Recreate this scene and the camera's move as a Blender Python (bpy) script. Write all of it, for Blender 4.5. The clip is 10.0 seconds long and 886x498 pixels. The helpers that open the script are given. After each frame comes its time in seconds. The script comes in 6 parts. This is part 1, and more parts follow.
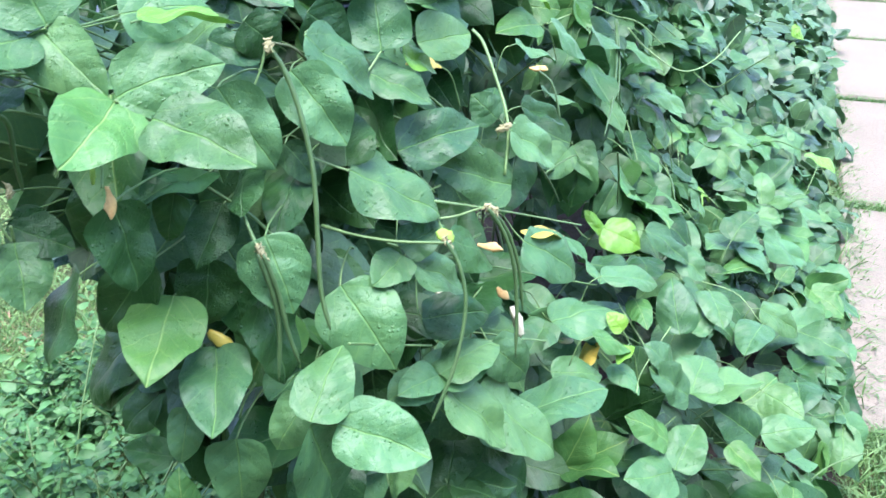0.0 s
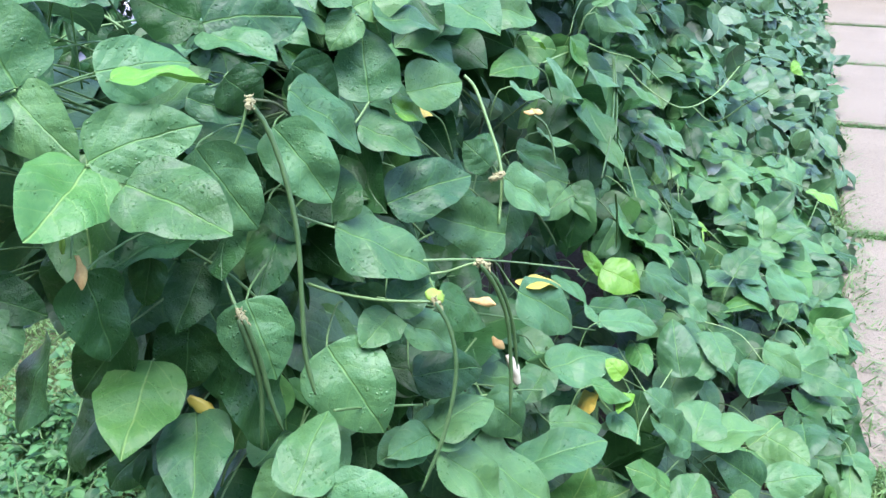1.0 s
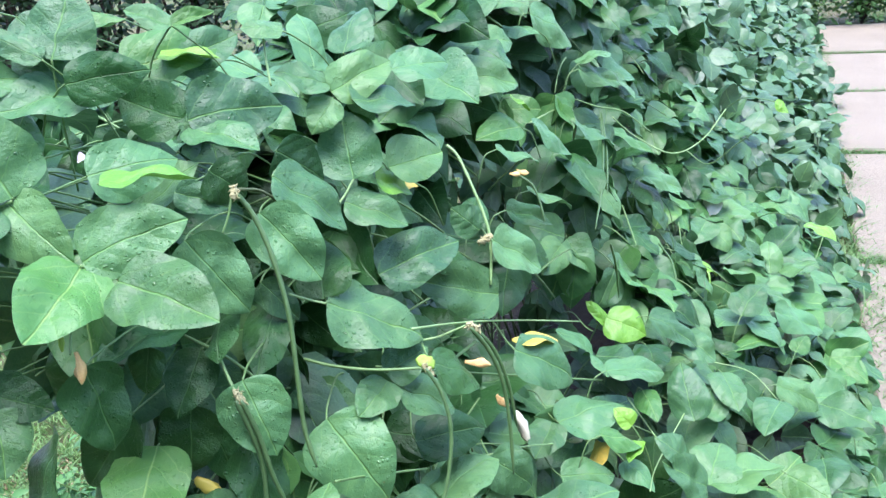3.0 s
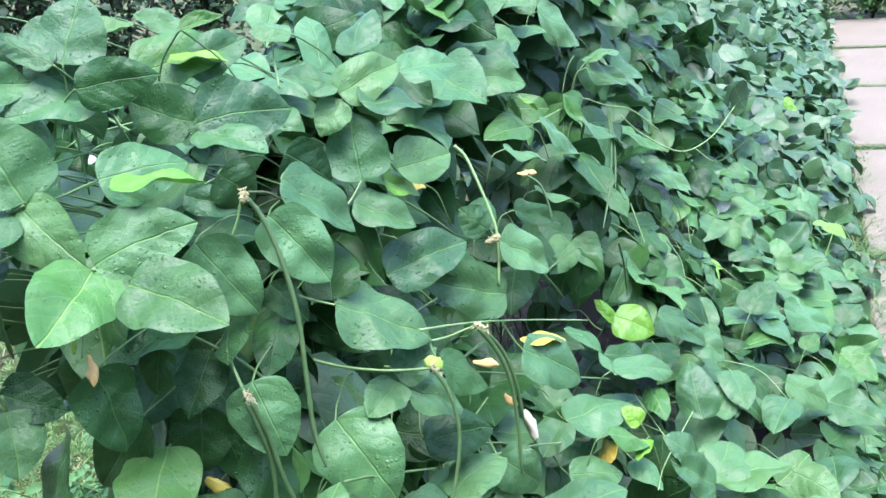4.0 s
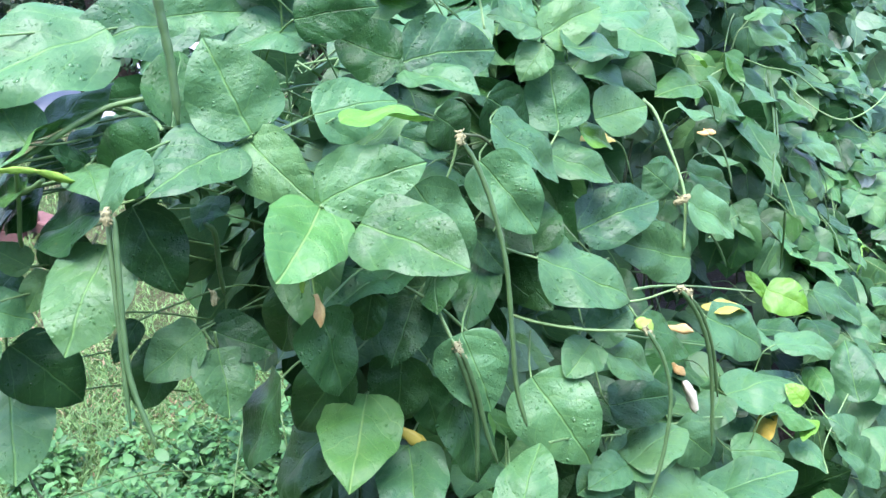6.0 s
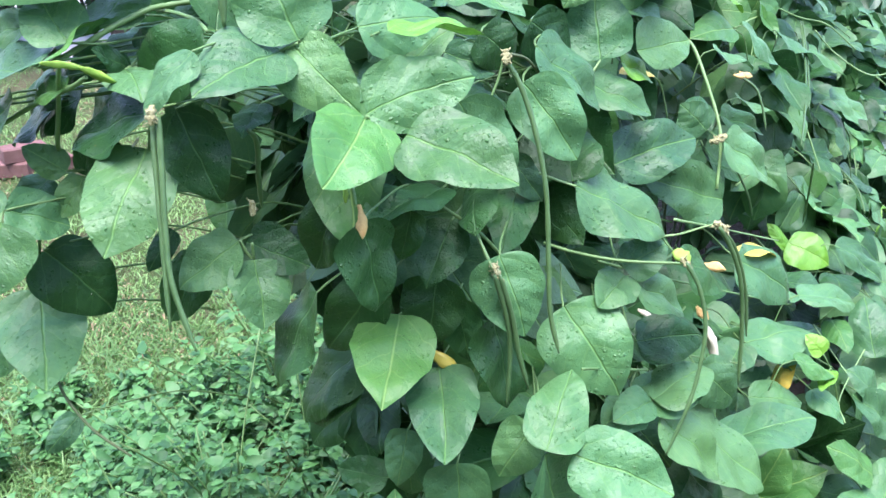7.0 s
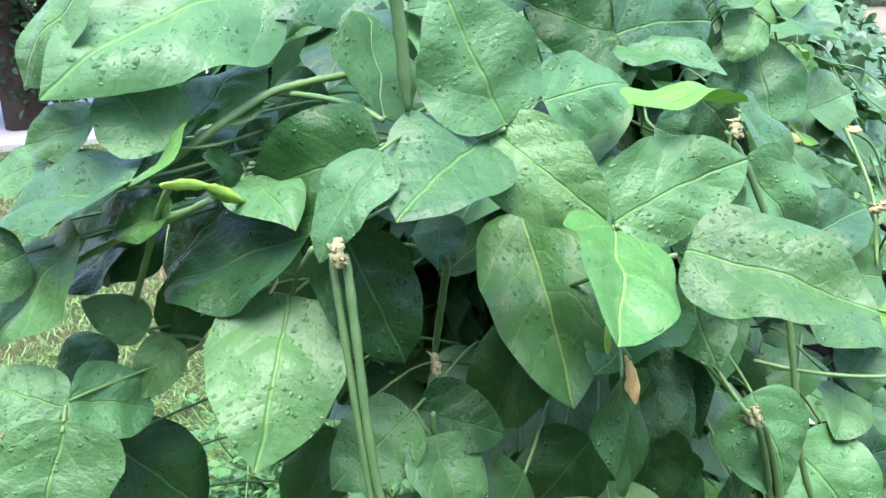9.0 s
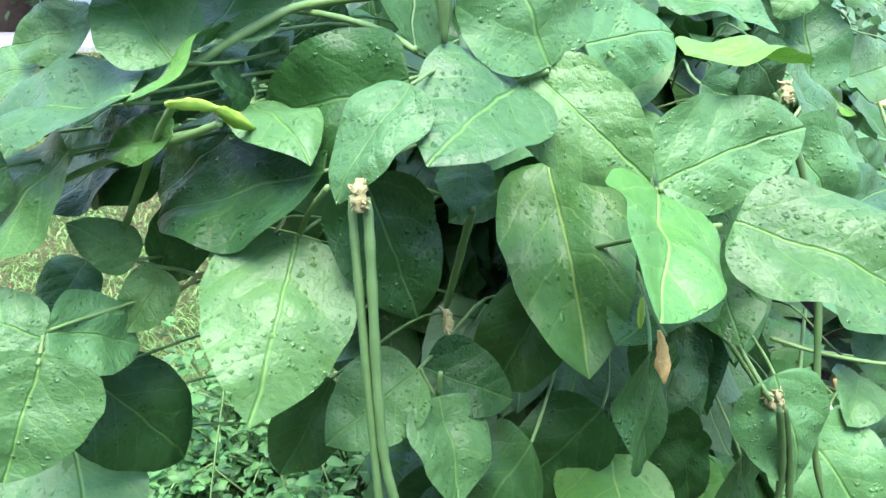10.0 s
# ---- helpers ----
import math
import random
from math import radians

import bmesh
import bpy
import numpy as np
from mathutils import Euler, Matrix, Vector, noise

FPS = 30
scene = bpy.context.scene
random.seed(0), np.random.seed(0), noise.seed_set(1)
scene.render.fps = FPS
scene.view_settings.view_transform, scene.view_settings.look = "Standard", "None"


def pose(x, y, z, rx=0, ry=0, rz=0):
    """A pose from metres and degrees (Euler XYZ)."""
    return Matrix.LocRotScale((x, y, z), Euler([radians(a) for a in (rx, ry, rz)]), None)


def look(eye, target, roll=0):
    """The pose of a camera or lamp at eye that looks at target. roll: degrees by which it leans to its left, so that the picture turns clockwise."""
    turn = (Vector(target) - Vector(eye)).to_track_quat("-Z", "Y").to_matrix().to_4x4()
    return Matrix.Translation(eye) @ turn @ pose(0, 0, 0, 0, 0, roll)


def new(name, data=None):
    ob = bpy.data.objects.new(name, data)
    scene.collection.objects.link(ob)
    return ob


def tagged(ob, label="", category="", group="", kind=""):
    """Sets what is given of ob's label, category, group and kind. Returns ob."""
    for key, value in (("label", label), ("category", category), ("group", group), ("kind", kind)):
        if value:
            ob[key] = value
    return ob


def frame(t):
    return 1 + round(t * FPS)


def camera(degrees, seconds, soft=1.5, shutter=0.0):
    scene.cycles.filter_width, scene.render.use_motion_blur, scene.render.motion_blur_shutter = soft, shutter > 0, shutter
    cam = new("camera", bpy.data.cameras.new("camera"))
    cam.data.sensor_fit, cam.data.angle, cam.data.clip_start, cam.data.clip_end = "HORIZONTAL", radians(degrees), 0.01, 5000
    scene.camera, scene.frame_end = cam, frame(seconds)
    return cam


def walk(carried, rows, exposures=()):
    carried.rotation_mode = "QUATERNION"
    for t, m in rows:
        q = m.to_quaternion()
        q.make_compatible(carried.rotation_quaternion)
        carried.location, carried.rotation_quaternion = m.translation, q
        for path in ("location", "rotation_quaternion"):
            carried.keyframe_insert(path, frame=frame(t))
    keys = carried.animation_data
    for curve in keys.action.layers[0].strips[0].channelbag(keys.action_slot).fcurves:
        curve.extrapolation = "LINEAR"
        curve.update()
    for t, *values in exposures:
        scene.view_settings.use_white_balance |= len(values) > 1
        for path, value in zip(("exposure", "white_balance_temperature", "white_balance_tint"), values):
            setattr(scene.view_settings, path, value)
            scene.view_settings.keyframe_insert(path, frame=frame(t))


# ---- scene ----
cam = camera(53.0, 10.0, 1.5, 0.15)
METRES, EYE, TILT, LEAN, TURN = 0.75, 1.4, -26.0, 0.0, 0.0
ROWS = [
    (0.0, 0.0, 0.0, 0.0, 0.0, 0.0, -0.0),
    (0.5, 0.0025, 0.0382, 0.0499, -3.55, 1.43, 0.49),
    (1.0, 0.0156, 0.0402, 0.0451, 0.14, 1.49, 0.3),
    (1.5, 0.0409, 0.004, 0.0591, 1.91, 4.22, 2.82),
    (2.0, 0.041, -0.0066, 0.0527, 3.44, 4.63, 3.18),
    (2.5, 0.0592, -0.0038, 0.0555, 2.51, 5.08, 4.12),
    (2.7, 0.0604, -0.0018, 0.0543, 1.92, 5.24, 4.46),
    (3.8, 0.0729, -0.0032, 0.0588, 2.06, 5.06, 4.99),
    (4.0, 0.0658, -0.0088, 0.0603, 2.42, 5.02, 4.79),
    (4.5, 0.0266, -0.0179, 0.0431, 3.57, 4.03, 0.63),
    (5.0, 0.0216, 0.0055, 0.0538, 2.78, 4.86, 3.77),
    (5.5, -0.0552, 0.0188, 0.0588, 5.89, 4.64, 2.99),
    (5.7, -0.0791, 0.028, 0.0622, 6.78, 4.01, 2.47),
    (6.8, -0.1479, 0.0507, 0.0289, 6.37, 0.77, -0.64),
    (7.0, -0.1491, 0.0416, 0.0164, 7.02, 0.28, -0.74),
    (7.5, -0.1625, 0.0024, -0.0174, 8.03, 0.15, -0.11),
    (8.0, -0.2524, 0.0839, 0.0218, 5.59, 3.25, 2.59),
    (8.5, -0.3797, 0.2006, 0.0834, 2.77, 5.05, 4.77),
    (9.0, -0.4471, 0.2894, 0.1002, 0.93, 4.05, 4.01),
    (9.5, -0.475, 0.3268, 0.1088, -0.35, 2.24, -0.03),
    (10.0, -0.4743, 0.3426, 0.1104, -0.42, 0.12, -0.5),
]
# the camera's own exposure and white balance drift a little
EXPOSURES = [(0.0, 2.38, 5800, 28), (0.5, 2.06, 5800, 28), (2.0, 2.2, 5800, 28), (4.5, 2.2, 5800, 28), (5.5, 2.28, 5800, 28), (7.0, 2.34, 5930, 26), (7.8, 2.4, 6120, 23), (8.5, 2.46, 6150, 23), (9.2, 2.30, 6200, 21), (10.0, 2.52, 6340, 17)]
walk(cam, [(t, pose(0, 0, EYE, TILT, LEAN, TURN) @ pose(METRES * x, METRES * y, METRES * z, 90 + pitch, roll, yaw)) for t, x, y, z, yaw, pitch, roll in ROWS], EXPOSURES)

# ---- light ----
SUN_ELEVATION, SUN_TURN = 76.0, 170.0
world = bpy.data.worlds.new("sky")
scene.world = world
world.use_nodes = True
wn = world.node_tree.nodes
sky = wn.new("ShaderNodeTexSky")
sky.sky_type, sky.sun_disc = "NISHITA", False
sky.sun_elevation, sky.sun_rotation = radians(SUN_ELEVATION), radians(SUN_TURN)
sky.air_density, sky.dust_density, sky.ozone_density = 1.0, 1.5, 1.0
wn["Background"].inputs["Strength"].default_value = 0.15
world.node_tree.links.new(sky.outputs["Color"], wn["Background"].inputs["Color"])
sun = new("sun", bpy.data.lights.new("sun", "SUN"))
sun.data.energy, sun.data.angle, sun.data.color = 1.5, radians(40), (1.0, 0.97, 0.92)
turn = radians(SUN_TURN)
sun.matrix_world = look((6 * math.sin(turn), 6 * math.cos(turn), 6 * math.tan(radians(SUN_ELEVATION))), (0, 0, 0))


# ---- materials ----
class Nodes:
    """Short hand for a node material."""

    def __init__(self, name, roughness=0.5, specular=0.5):
        self.mat = bpy.data.materials.new(name)
        self.mat.use_nodes = True
        self.tree = self.mat.node_tree
        self.bsdf = self.tree.nodes["Principled BSDF"]
        self.out = self.tree.nodes["Material Output"]
        self.bsdf.inputs["Roughness"].default_value = roughness
        self.bsdf.inputs["Specular IOR Level"].default_value = specular

    def node(self, kind, **props):
        n = self.tree.nodes.new(kind)
        for key, value in props.items():
            if key == "operation":
                n.operation = value
            elif key == "blend_type":
                n.blend_type = value
            elif key == "data_type":
                n.data_type = value
            elif key == "feature":
                n.feature = value
        return n

    def link(self, a, b):
        self.tree.links.new(a, b)

    def put(self, socket, value):
        if hasattr(value, "is_output"):
            self.link(value, socket)
        else:
            socket.default_value = value

    def math(self, op, a, b=0.0, clamp=False):
        n = self.node("ShaderNodeMath", operation=op)
        n.use_clamp = clamp
        self.put(n.inputs[0], a)
        self.put(n.inputs[1], b)
        return n.outputs[0]

    def mix(self, f, a, b, mode="MIX"):
        n = self.node("ShaderNodeMix", data_type="RGBA", blend_type=mode)
        self.put(n.inputs[0], f)
        self.put(n.inputs[6], a)
        self.put(n.inputs[7], b)
        return n.outputs[2]

    def ramp(self, f, low, high):
        n = self.node("ShaderNodeMapRange")
        self.put(n.inputs[0], f)
        n.inputs[1].default_value, n.inputs[2].default_value = low, high
        return n.outputs[0]

    def noise(self, scale, detail=3.0, vector=None, rough=0.5):
        n = self.node("ShaderNodeTexNoise")
        n.inputs["Scale"].default_value, n.inputs["Detail"].default_value = scale, detail
        n.inputs["Roughness"].default_value = rough
        if vector is not None:
            self.link(vector, n.inputs["Vector"])
        return n.outputs["Fac"]

    def bump(self, height, strength, distance):
        n = self.node("ShaderNodeBump")
        self.link(height, n.inputs["Height"])
        n.inputs["Strength"].default_value, n.inputs["Distance"].default_value = strength, distance
        self.link(n.outputs[0], self.bsdf.inputs["Normal"])
        return n.outputs[0]

    def coords(self, which="Object"):
        return self.node("ShaderNodeTexCoord").outputs[which]


def rgb(r, g, b):
    return (r, g, b, 1.0)


def leaf_material(name, dark, light, vein, wet=1.0, island=False, rough=0.36, quilt=1.0, gloss=0.55):
    """A bean leaflet: midrib, side veins, quilted blade and rain drops, in the leaf's own measure (0 to 1 from base to tip)."""
    k = Nodes(name, rough, gloss)
    uv = k.coords("UV")
    sep = k.node("ShaderNodeSeparateXYZ")
    k.link(uv, sep.inputs[0])
    if island:
        rnd = k.node("ShaderNodeNewGeometry").outputs["Random Per Island"]
    else:
        rnd = k.node("ShaderNodeObjectInfo").outputs["Random"]
    shift = k.node("ShaderNodeCombineXYZ")
    k.put(shift.inputs[0], k.math("MULTIPLY", rnd, 37.0))
    k.put(shift.inputs[1], k.math("MULTIPLY", rnd, 91.0))
    moved = k.node("ShaderNodeVectorMath", operation="ADD")
    k.link(uv, moved.inputs[0])
    k.link(shift.outputs[0], moved.inputs[1])
    own = moved.outputs[0]
    wob = k.math("MULTIPLY", k.math("SUBTRACT", k.noise(4.0, 2.0, own), 0.5), 0.17)
    ax = k.math("ABSOLUTE", k.math("ADD", k.math("SUBTRACT", sep.outputs[0], 0.5), k.math("MULTIPLY", wob, 0.25)))
    u = sep.outputs[1]
    # side veins leave the midrib forwards, curving up to the margin
    bow = k.math("ADD", k.math("MULTIPLY", ax, 0.75), k.math("MULTIPLY", k.math("MULTIPLY", ax, ax), 0.6))
    phase = k.math("ADD", k.math("SUBTRACT", u, bow), wob)
    saw = k.math("PINGPONG", k.math("MULTIPLY", phase, 4.7), 0.5)
    side = k.math("SUBTRACT", 1.0, k.ramp(saw, 0.0, 0.05), True)
    side = k.math("MULTIPLY", side, k.ramp(u, 1.0, 0.55))
    rib = k.math("SUBTRACT", 1.0, k.ramp(ax, 0.003, 0.014), True)
    veins = k.math("MAXIMUM", rib, k.math("MULTIPLY", side, 0.46), True)
    tone = k.math("ADD", k.math("MULTIPLY", rnd, 0.85), k.math("MULTIPLY", k.noise(3.0, 4.0, own, 0.6), 0.6), True)
    tone = k.math("SUBTRACT", tone, 0.20, True)
    col = k.mix(tone, dark, light)
    # some leaves lean to yellow, some to blue
    hue = k.math("FRACT", k.math("MULTIPLY", rnd, 7.31))
    col = k.mix(k.math("MULTIPLY", hue, 0.32), col, k.mix(1.0, col, rgb(1.7, 1.12, 0.55), "MULTIPLY"))
    cool = k.ramp(k.math("FRACT", k.math("MULTIPLY", rnd, 3.77)), 0.45, 1.0)
    col = k.mix(k.math("MULTIPLY", cool, 0.3), col, k.mix(1.0, col, rgb(0.88, 0.98, 1.4), "MULTIPLY"))
    col = k.mix(k.math("MULTIPLY", k.ramp(k.noise(22.0, 4.0, own, 0.7), 0.45, 0.8), 0.35), col, light)
    col = k.mix(k.math("MULTIPLY", veins, 0.50), col, vein)
    mottle = k.ramp(k.noise(11.0, 4.0, own, 0.65), 0.40, 0.68)
    col = k.mix(k.math("MULTIPLY", mottle, 0.30), col, k.mix(1.0, col, rgb(1.75, 1.35, 1.05), "MULTIPLY"))
    # a few small brown spots and holes' rims
    spot = k.node("ShaderNodeTexVoronoi")
    spot.inputs["Scale"].default_value = 3.1
    k.link(own, spot.inputs["Vector"])
    nick = k.math("SUBTRACT", 1.0, k.ramp(spot.outputs["Distance"], 0.015, 0.035), True)
    col = k.mix(k.math("MULTIPLY", nick, 0.6), col, rgb(0.16, 0.13, 0.04))
    k.link(col, k.bsdf.inputs["Base Color"])
    # rain: drops of two sizes, gathered in patches
    drops = None
    ripple = k.node("ShaderNodeTexNoise")
    ripple.inputs["Scale"].default_value, ripple.inputs["Detail"].default_value = 26.0, 2.0
    k.link(own, ripple.inputs["Vector"])
    sway = k.node("ShaderNodeVectorMath", operation="SCALE")
    k.link(ripple.outputs["Color"], sway.inputs[0])
    sway.inputs["Scale"].default_value = 0.045
    bent = k.node("ShaderNodeVectorMath", operation="ADD")
    k.link(own, bent.inputs[0])
    k.link(sway.outputs[0], bent.inputs[1])
    for scale, size, amount in ((21.0, 0.36, 0.44), (44.0, 0.30, 0.43)):
        v = k.node("ShaderNodeTexVoronoi")
        v.inputs["Scale"].default_value = scale
        k.link(bent.outputs[0], v.inputs["Vector"])
        dome = k.math("SUBTRACT", 1.0, k.ramp(v.outputs["Distance"], size * 0.3, size), True)
        patch = k.ramp(k.noise(3.4, 2.0, own), amount, amount + 0.08)
        lone = k.math("GREATER_THAN", k.node_r(v.outputs["Color"]), 0.58)
        d = k.math("MULTIPLY", k.math("MULTIPLY", dome, patch), k.math("MULTIPLY", lone, wet))
        drops = d if drops is None else k.math("MAXIMUM", drops, d)
    quilted = k.math("MULTIPLY", k.math("POWER", k.math("MULTIPLY", saw, 2.0), 0.6), 0.20 * quilt)
    blade = k.math("ADD", quilted, k.math("MULTIPLY", k.noise(6.0, 3.0, own), 0.75))
    blade = k.math("ADD", blade, k.math("MULTIPLY", k.noise(30.0, 3.0, own, 0.6), 0.28))
    blade = k.math("SUBTRACT", blade, k.math("MULTIPLY", rib, 0.4))
    k.bump(k.math("ADD", blade, k.math("MULTIPLY", drops, 0.55)), 0.6, 0.004)
    wet_rough = k.math("SUBTRACT", k.math("ADD", rough, k.math("MULTIPLY", k.noise(9.0, 3.0, own), 0.16)), k.math("MULTIPLY", drops, 0.34), True)
    k.link(wet_rough, k.bsdf.inputs["Roughness"])
    # light comes through the blade
    glow = k.node("ShaderNodeBsdfTranslucent")
    k.link(k.mix(0.5, col, light), glow.inputs["Color"])
    both = k.node("ShaderNodeMixShader")
    both.inputs[0].default_value = 0.12
    k.link(k.bsdf.outputs[0], both.inputs[1])
    k.link(glow.outputs[0], both.inputs[2])
    k.link(both.outputs[0], k.out.inputs["Surface"])
    return k.mat


def red_of(self, colour):
    n = self.node("ShaderNodeSeparateColor")
    self.link(colour, n.inputs[0])
    return n.outputs[0]


Nodes.node_r = red_of


def plain_material(name, dark, light, scale=40.0, rough=0.5, bump=0.3, depth=0.002, island=False, through_light=0.0):
    k = Nodes(name, rough, 0.4)
    co = k.coords("Object")
    f = k.noise(scale, 5.0, co, 0.65)
    slow = k.noise(scale * 0.13, 3.0, co)
    if island:
        f = k.math("ADD", k.math("MULTIPLY", f, 0.5), k.math("MULTIPLY", k.node("ShaderNodeNewGeometry").outputs["Random Per Island"], 0.55))
    f = k.math("ADD", k.math("MULTIPLY", k.ramp(f, 0.25, 0.75), 0.65), k.math("MULTIPLY", k.ramp(slow, 0.3, 0.7), 0.35), True)
    col = k.mix(f, dark, light)
    k.link(col, k.bsdf.inputs["Base Color"])
    k.bump(k.noise(scale * 1.7, 4.0, co, 0.7), bump, depth)
    if through_light:
        glow = k.node("ShaderNodeBsdfTranslucent")
        k.link(col, glow.inputs["Color"])
        both = k.node("ShaderNodeMixShader")
        both.inputs[0].default_value = through_light
        k.link(k.bsdf.outputs[0], both.inputs[1])
        k.link(glow.outputs[0], both.inputs[2])
        k.link(both.outputs[0], k.out.inputs["Surface"])
    return k.mat


VEIN = rgb(0.17, 0.38, 0.09)
LEAF = leaf_material("bean_leaf", rgb(0.022, 0.086, 0.032), rgb(0.089, 0.250, 0.087), VEIN, gloss=0.4)
YOUNG = leaf_material("young_bean_leaf", rgb(0.034, 0.130, 0.030), rgb(0.074, 0.232, 0.054), rgb(0.30, 0.50, 0.14), 0.6, gloss=0.4)
# old leaves' dark green, also used to put shade into recessed leaves' colour
OLD_SHADED = leaf_material("old_shaded_bean_leaf", rgb(0.010, 0.052, 0.014), rgb(0.032, 0.118, 0.028), rgb(0.10, 0.24, 0.07), 1.0, False, 0.33, 0.9, 0.30)
LIME = leaf_material("lime_leaf", rgb(0.085, 0.28, 0.025), rgb(0.15, 0.40, 0.04), rgb(0.26, 0.5, 0.08), 0.2)
YELLOW = leaf_material("yellowed_leaf", rgb(0.42, 0.40, 0.05), rgb(0.62, 0.55, 0.10), rgb(0.5, 0.5, 0.2), 0.2)
PALE = leaf_material("pale_leaf", rgb(0.42, 0.55, 0.48), rgb(0.60, 0.70, 0.62), rgb(0.6, 0.7, 0.6), 0.0)
LEAF_FAR = leaf_material("bean_leaf_mass", rgb(0.019, 0.070, 0.030), rgb(0.075, 0.200, 0.075), VEIN, 0.0, True, 0.36, 1.0, 0.6)
WEED = plain_material("weed_leaf", rgb(0.022, 0.095, 0.026), rgb(0.12, 0.32, 0.085), 60.0, 0.5, 0.4, 0.001, True, 0.2)
STEM = plain_material("green_stem", rgb(0.075, 0.17, 0.045), rgb(0.17, 0.30, 0.10), 90.0, 0.5, 0.3, 0.001)
STEM_DARK = plain_material("woody_stem", rgb(0.05, 0.09, 0.03), rgb(0.12, 0.15, 0.06), 70.0, 0.6, 0.5, 0.001)
POD = plain_material("bean_pod", rgb(0.036, 0.095, 0.028), rgb(0.100, 0.190, 0.062), 45.0, 0.42, 0.45, 0.0015)
POD_PALE = plain_material("pale_bean_pod", rgb(0.17, 0.33, 0.10), rgb(0.30, 0.46, 0.18), 45.0, 0.45, 0.4, 0.0015)
WITHER = plain_material("withered_petal", rgb(0.52, 0.26, 0.07), rgb(0.82, 0.64, 0.24), 210.0, 0.7, 0.6, 0.002)
PETAL = plain_material("cream_petal", rgb(0.62, 0.60, 0.36), rgb(0.82, 0.78, 0.58), 80.0, 0.6, 0.3, 0.001)
CALYX = plain_material("pod_stub", rgb(0.23, 0.22, 0.09), rgb(0.43, 0.43, 0.21), 160.0, 0.75, 0.7, 0.002)
BARK = plain_material("bark", rgb(0.035, 0.024, 0.018), rgb(0.10, 0.07, 0.05), 18.0, 0.85, 1.0, 0.02)
BRICK = plain_material("red_brick", rgb(0.13, 0.06, 0.05), rgb(0.24, 0.13, 0.11), 30.0, 0.8, 0.6, 0.004)
SOIL = plain_material("soil", rgb(0.025, 0.018, 0.012), rgb(0.07, 0.05, 0.03), 25.0, 0.9, 1.0, 0.02)
BLADE = plain_material("grass_blade", rgb(0.10, 0.24, 0.05), rgb(0.32, 0.52, 0.17), 3.0, 0.5, 0.1, 0.001, True, 0.25)
VERGE = plain_material("verge_grass", rgb(0.055, 0.15, 0.035), rgb(0.20, 0.36, 0.11), 3.0, 0.5, 0.1, 0.001, True, 0.25)
STRAW = plain_material("dry_grass", rgb(0.32, 0.20, 0.11), rgb(0.58, 0.45, 0.26), 3.0, 0.7, 0.1, 0.001, True, 0.1)
TREE_LEAF = plain_material("tree_leaf", rgb(0.012, 0.042, 0.014), rgb(0.048, 0.11, 0.034), 4.0, 0.5, 0.1, 0.001, True, 0.15)
SHRUB_LEAF = plain_material("shrub_leaf", rgb(0.03, 0.10, 0.025), rgb(0.12, 0.26, 0.06), 4.0, 0.5, 0.1, 0.001, True, 0.15)


def concrete_material():
    k = Nodes("weathered_concrete", 0.85, 0.3)
    co = k.coords("Object")
    rnd = k.node("ShaderNodeObjectInfo").outputs["Random"]
    fine = k.ramp(k.noise(90.0, 8.0, co, 0.8), 0.32, 0.68)
    broad = k.ramp(k.noise(2.2, 4.0, co, 0.6), 0.3, 0.7)
    col = k.mix(fine, rgb(0.150, 0.133, 0.090), rgb(0.295, 0.262, 0.180))
    col = k.mix(k.math("MULTIPLY", broad, 0.4), col, rgb(0.37, 0.332, 0.232))
    grit = k.node("ShaderNodeTexVoronoi")
    grit.inputs["Scale"].default_value = 95.0
    k.link(co, grit.inputs["Vector"])
    pit = k.math("SUBTRACT", 1.0, k.ramp(grit.outputs["Distance"], 0.12, 0.28), True)
    col = k.mix(k.math("MULTIPLY", pit, k.ramp(k.noise(9.0, 2.0, co), 0.4, 0.65)), col, rgb(0.07, 0.057, 0.05))
    col = k.mix(k.math("MULTIPLY", rnd, 0.25), col, rgb(0.30, 0.272, 0.20))
    k.link(col, k.bsdf.inputs["Base Color"])
    k.bump(k.math("ADD", fine, k.math("MULTIPLY", pit, -0.8)), 0.6, 0.004)
    return k.mat


def lawn_material():
    k = Nodes("lawn_turf", 0.9, 0.2)
    co = k.coords("Object")
    f = k.ramp(k.noise(45.0, 6.0, co, 0.75), 0.3, 0.7)
    b = k.ramp(k.noise(1.7, 4.0, co, 0.6), 0.42, 0.62)
    green = k.mix(f, rgb(0.055, 0.10, 0.025), rgb(0.17, 0.25, 0.08))
    dry = k.mix(f, rgb(0.15, 0.115, 0.06), rgb(0.29, 0.24, 0.135))
    k.link(k.mix(k.math("MULTIPLY", b, 0.75), green, dry), k.bsdf.inputs["Base Color"])
    k.bump(f, 0.9, 0.03)
    return k.mat


CONCRETE, LAWN = concrete_material(), lawn_material()


# ---- shapes ----
def mesh_of(name, verts, faces, material, uvs=None, smooth=True):
    me = bpy.data.meshes.new(name)
    me.from_pydata([tuple(map(float, v)) for v in verts], [], [tuple(map(int, f)) for f in faces])
    if uvs is not None:
        layer = me.uv_layers.new(name="UVMap")
        idx = np.empty(len(me.loops), dtype=np.int32)
        me.loops.foreach_get("vertex_index", idx)
        layer.data.foreach_set("uv", np.asarray(uvs, dtype=np.float32)[idx].ravel())
    if smooth:
        me.polygons.foreach_set("use_smooth", np.ones(len(me.polygons), dtype=bool))
    me.materials.append(material)
    me.update()
    return me


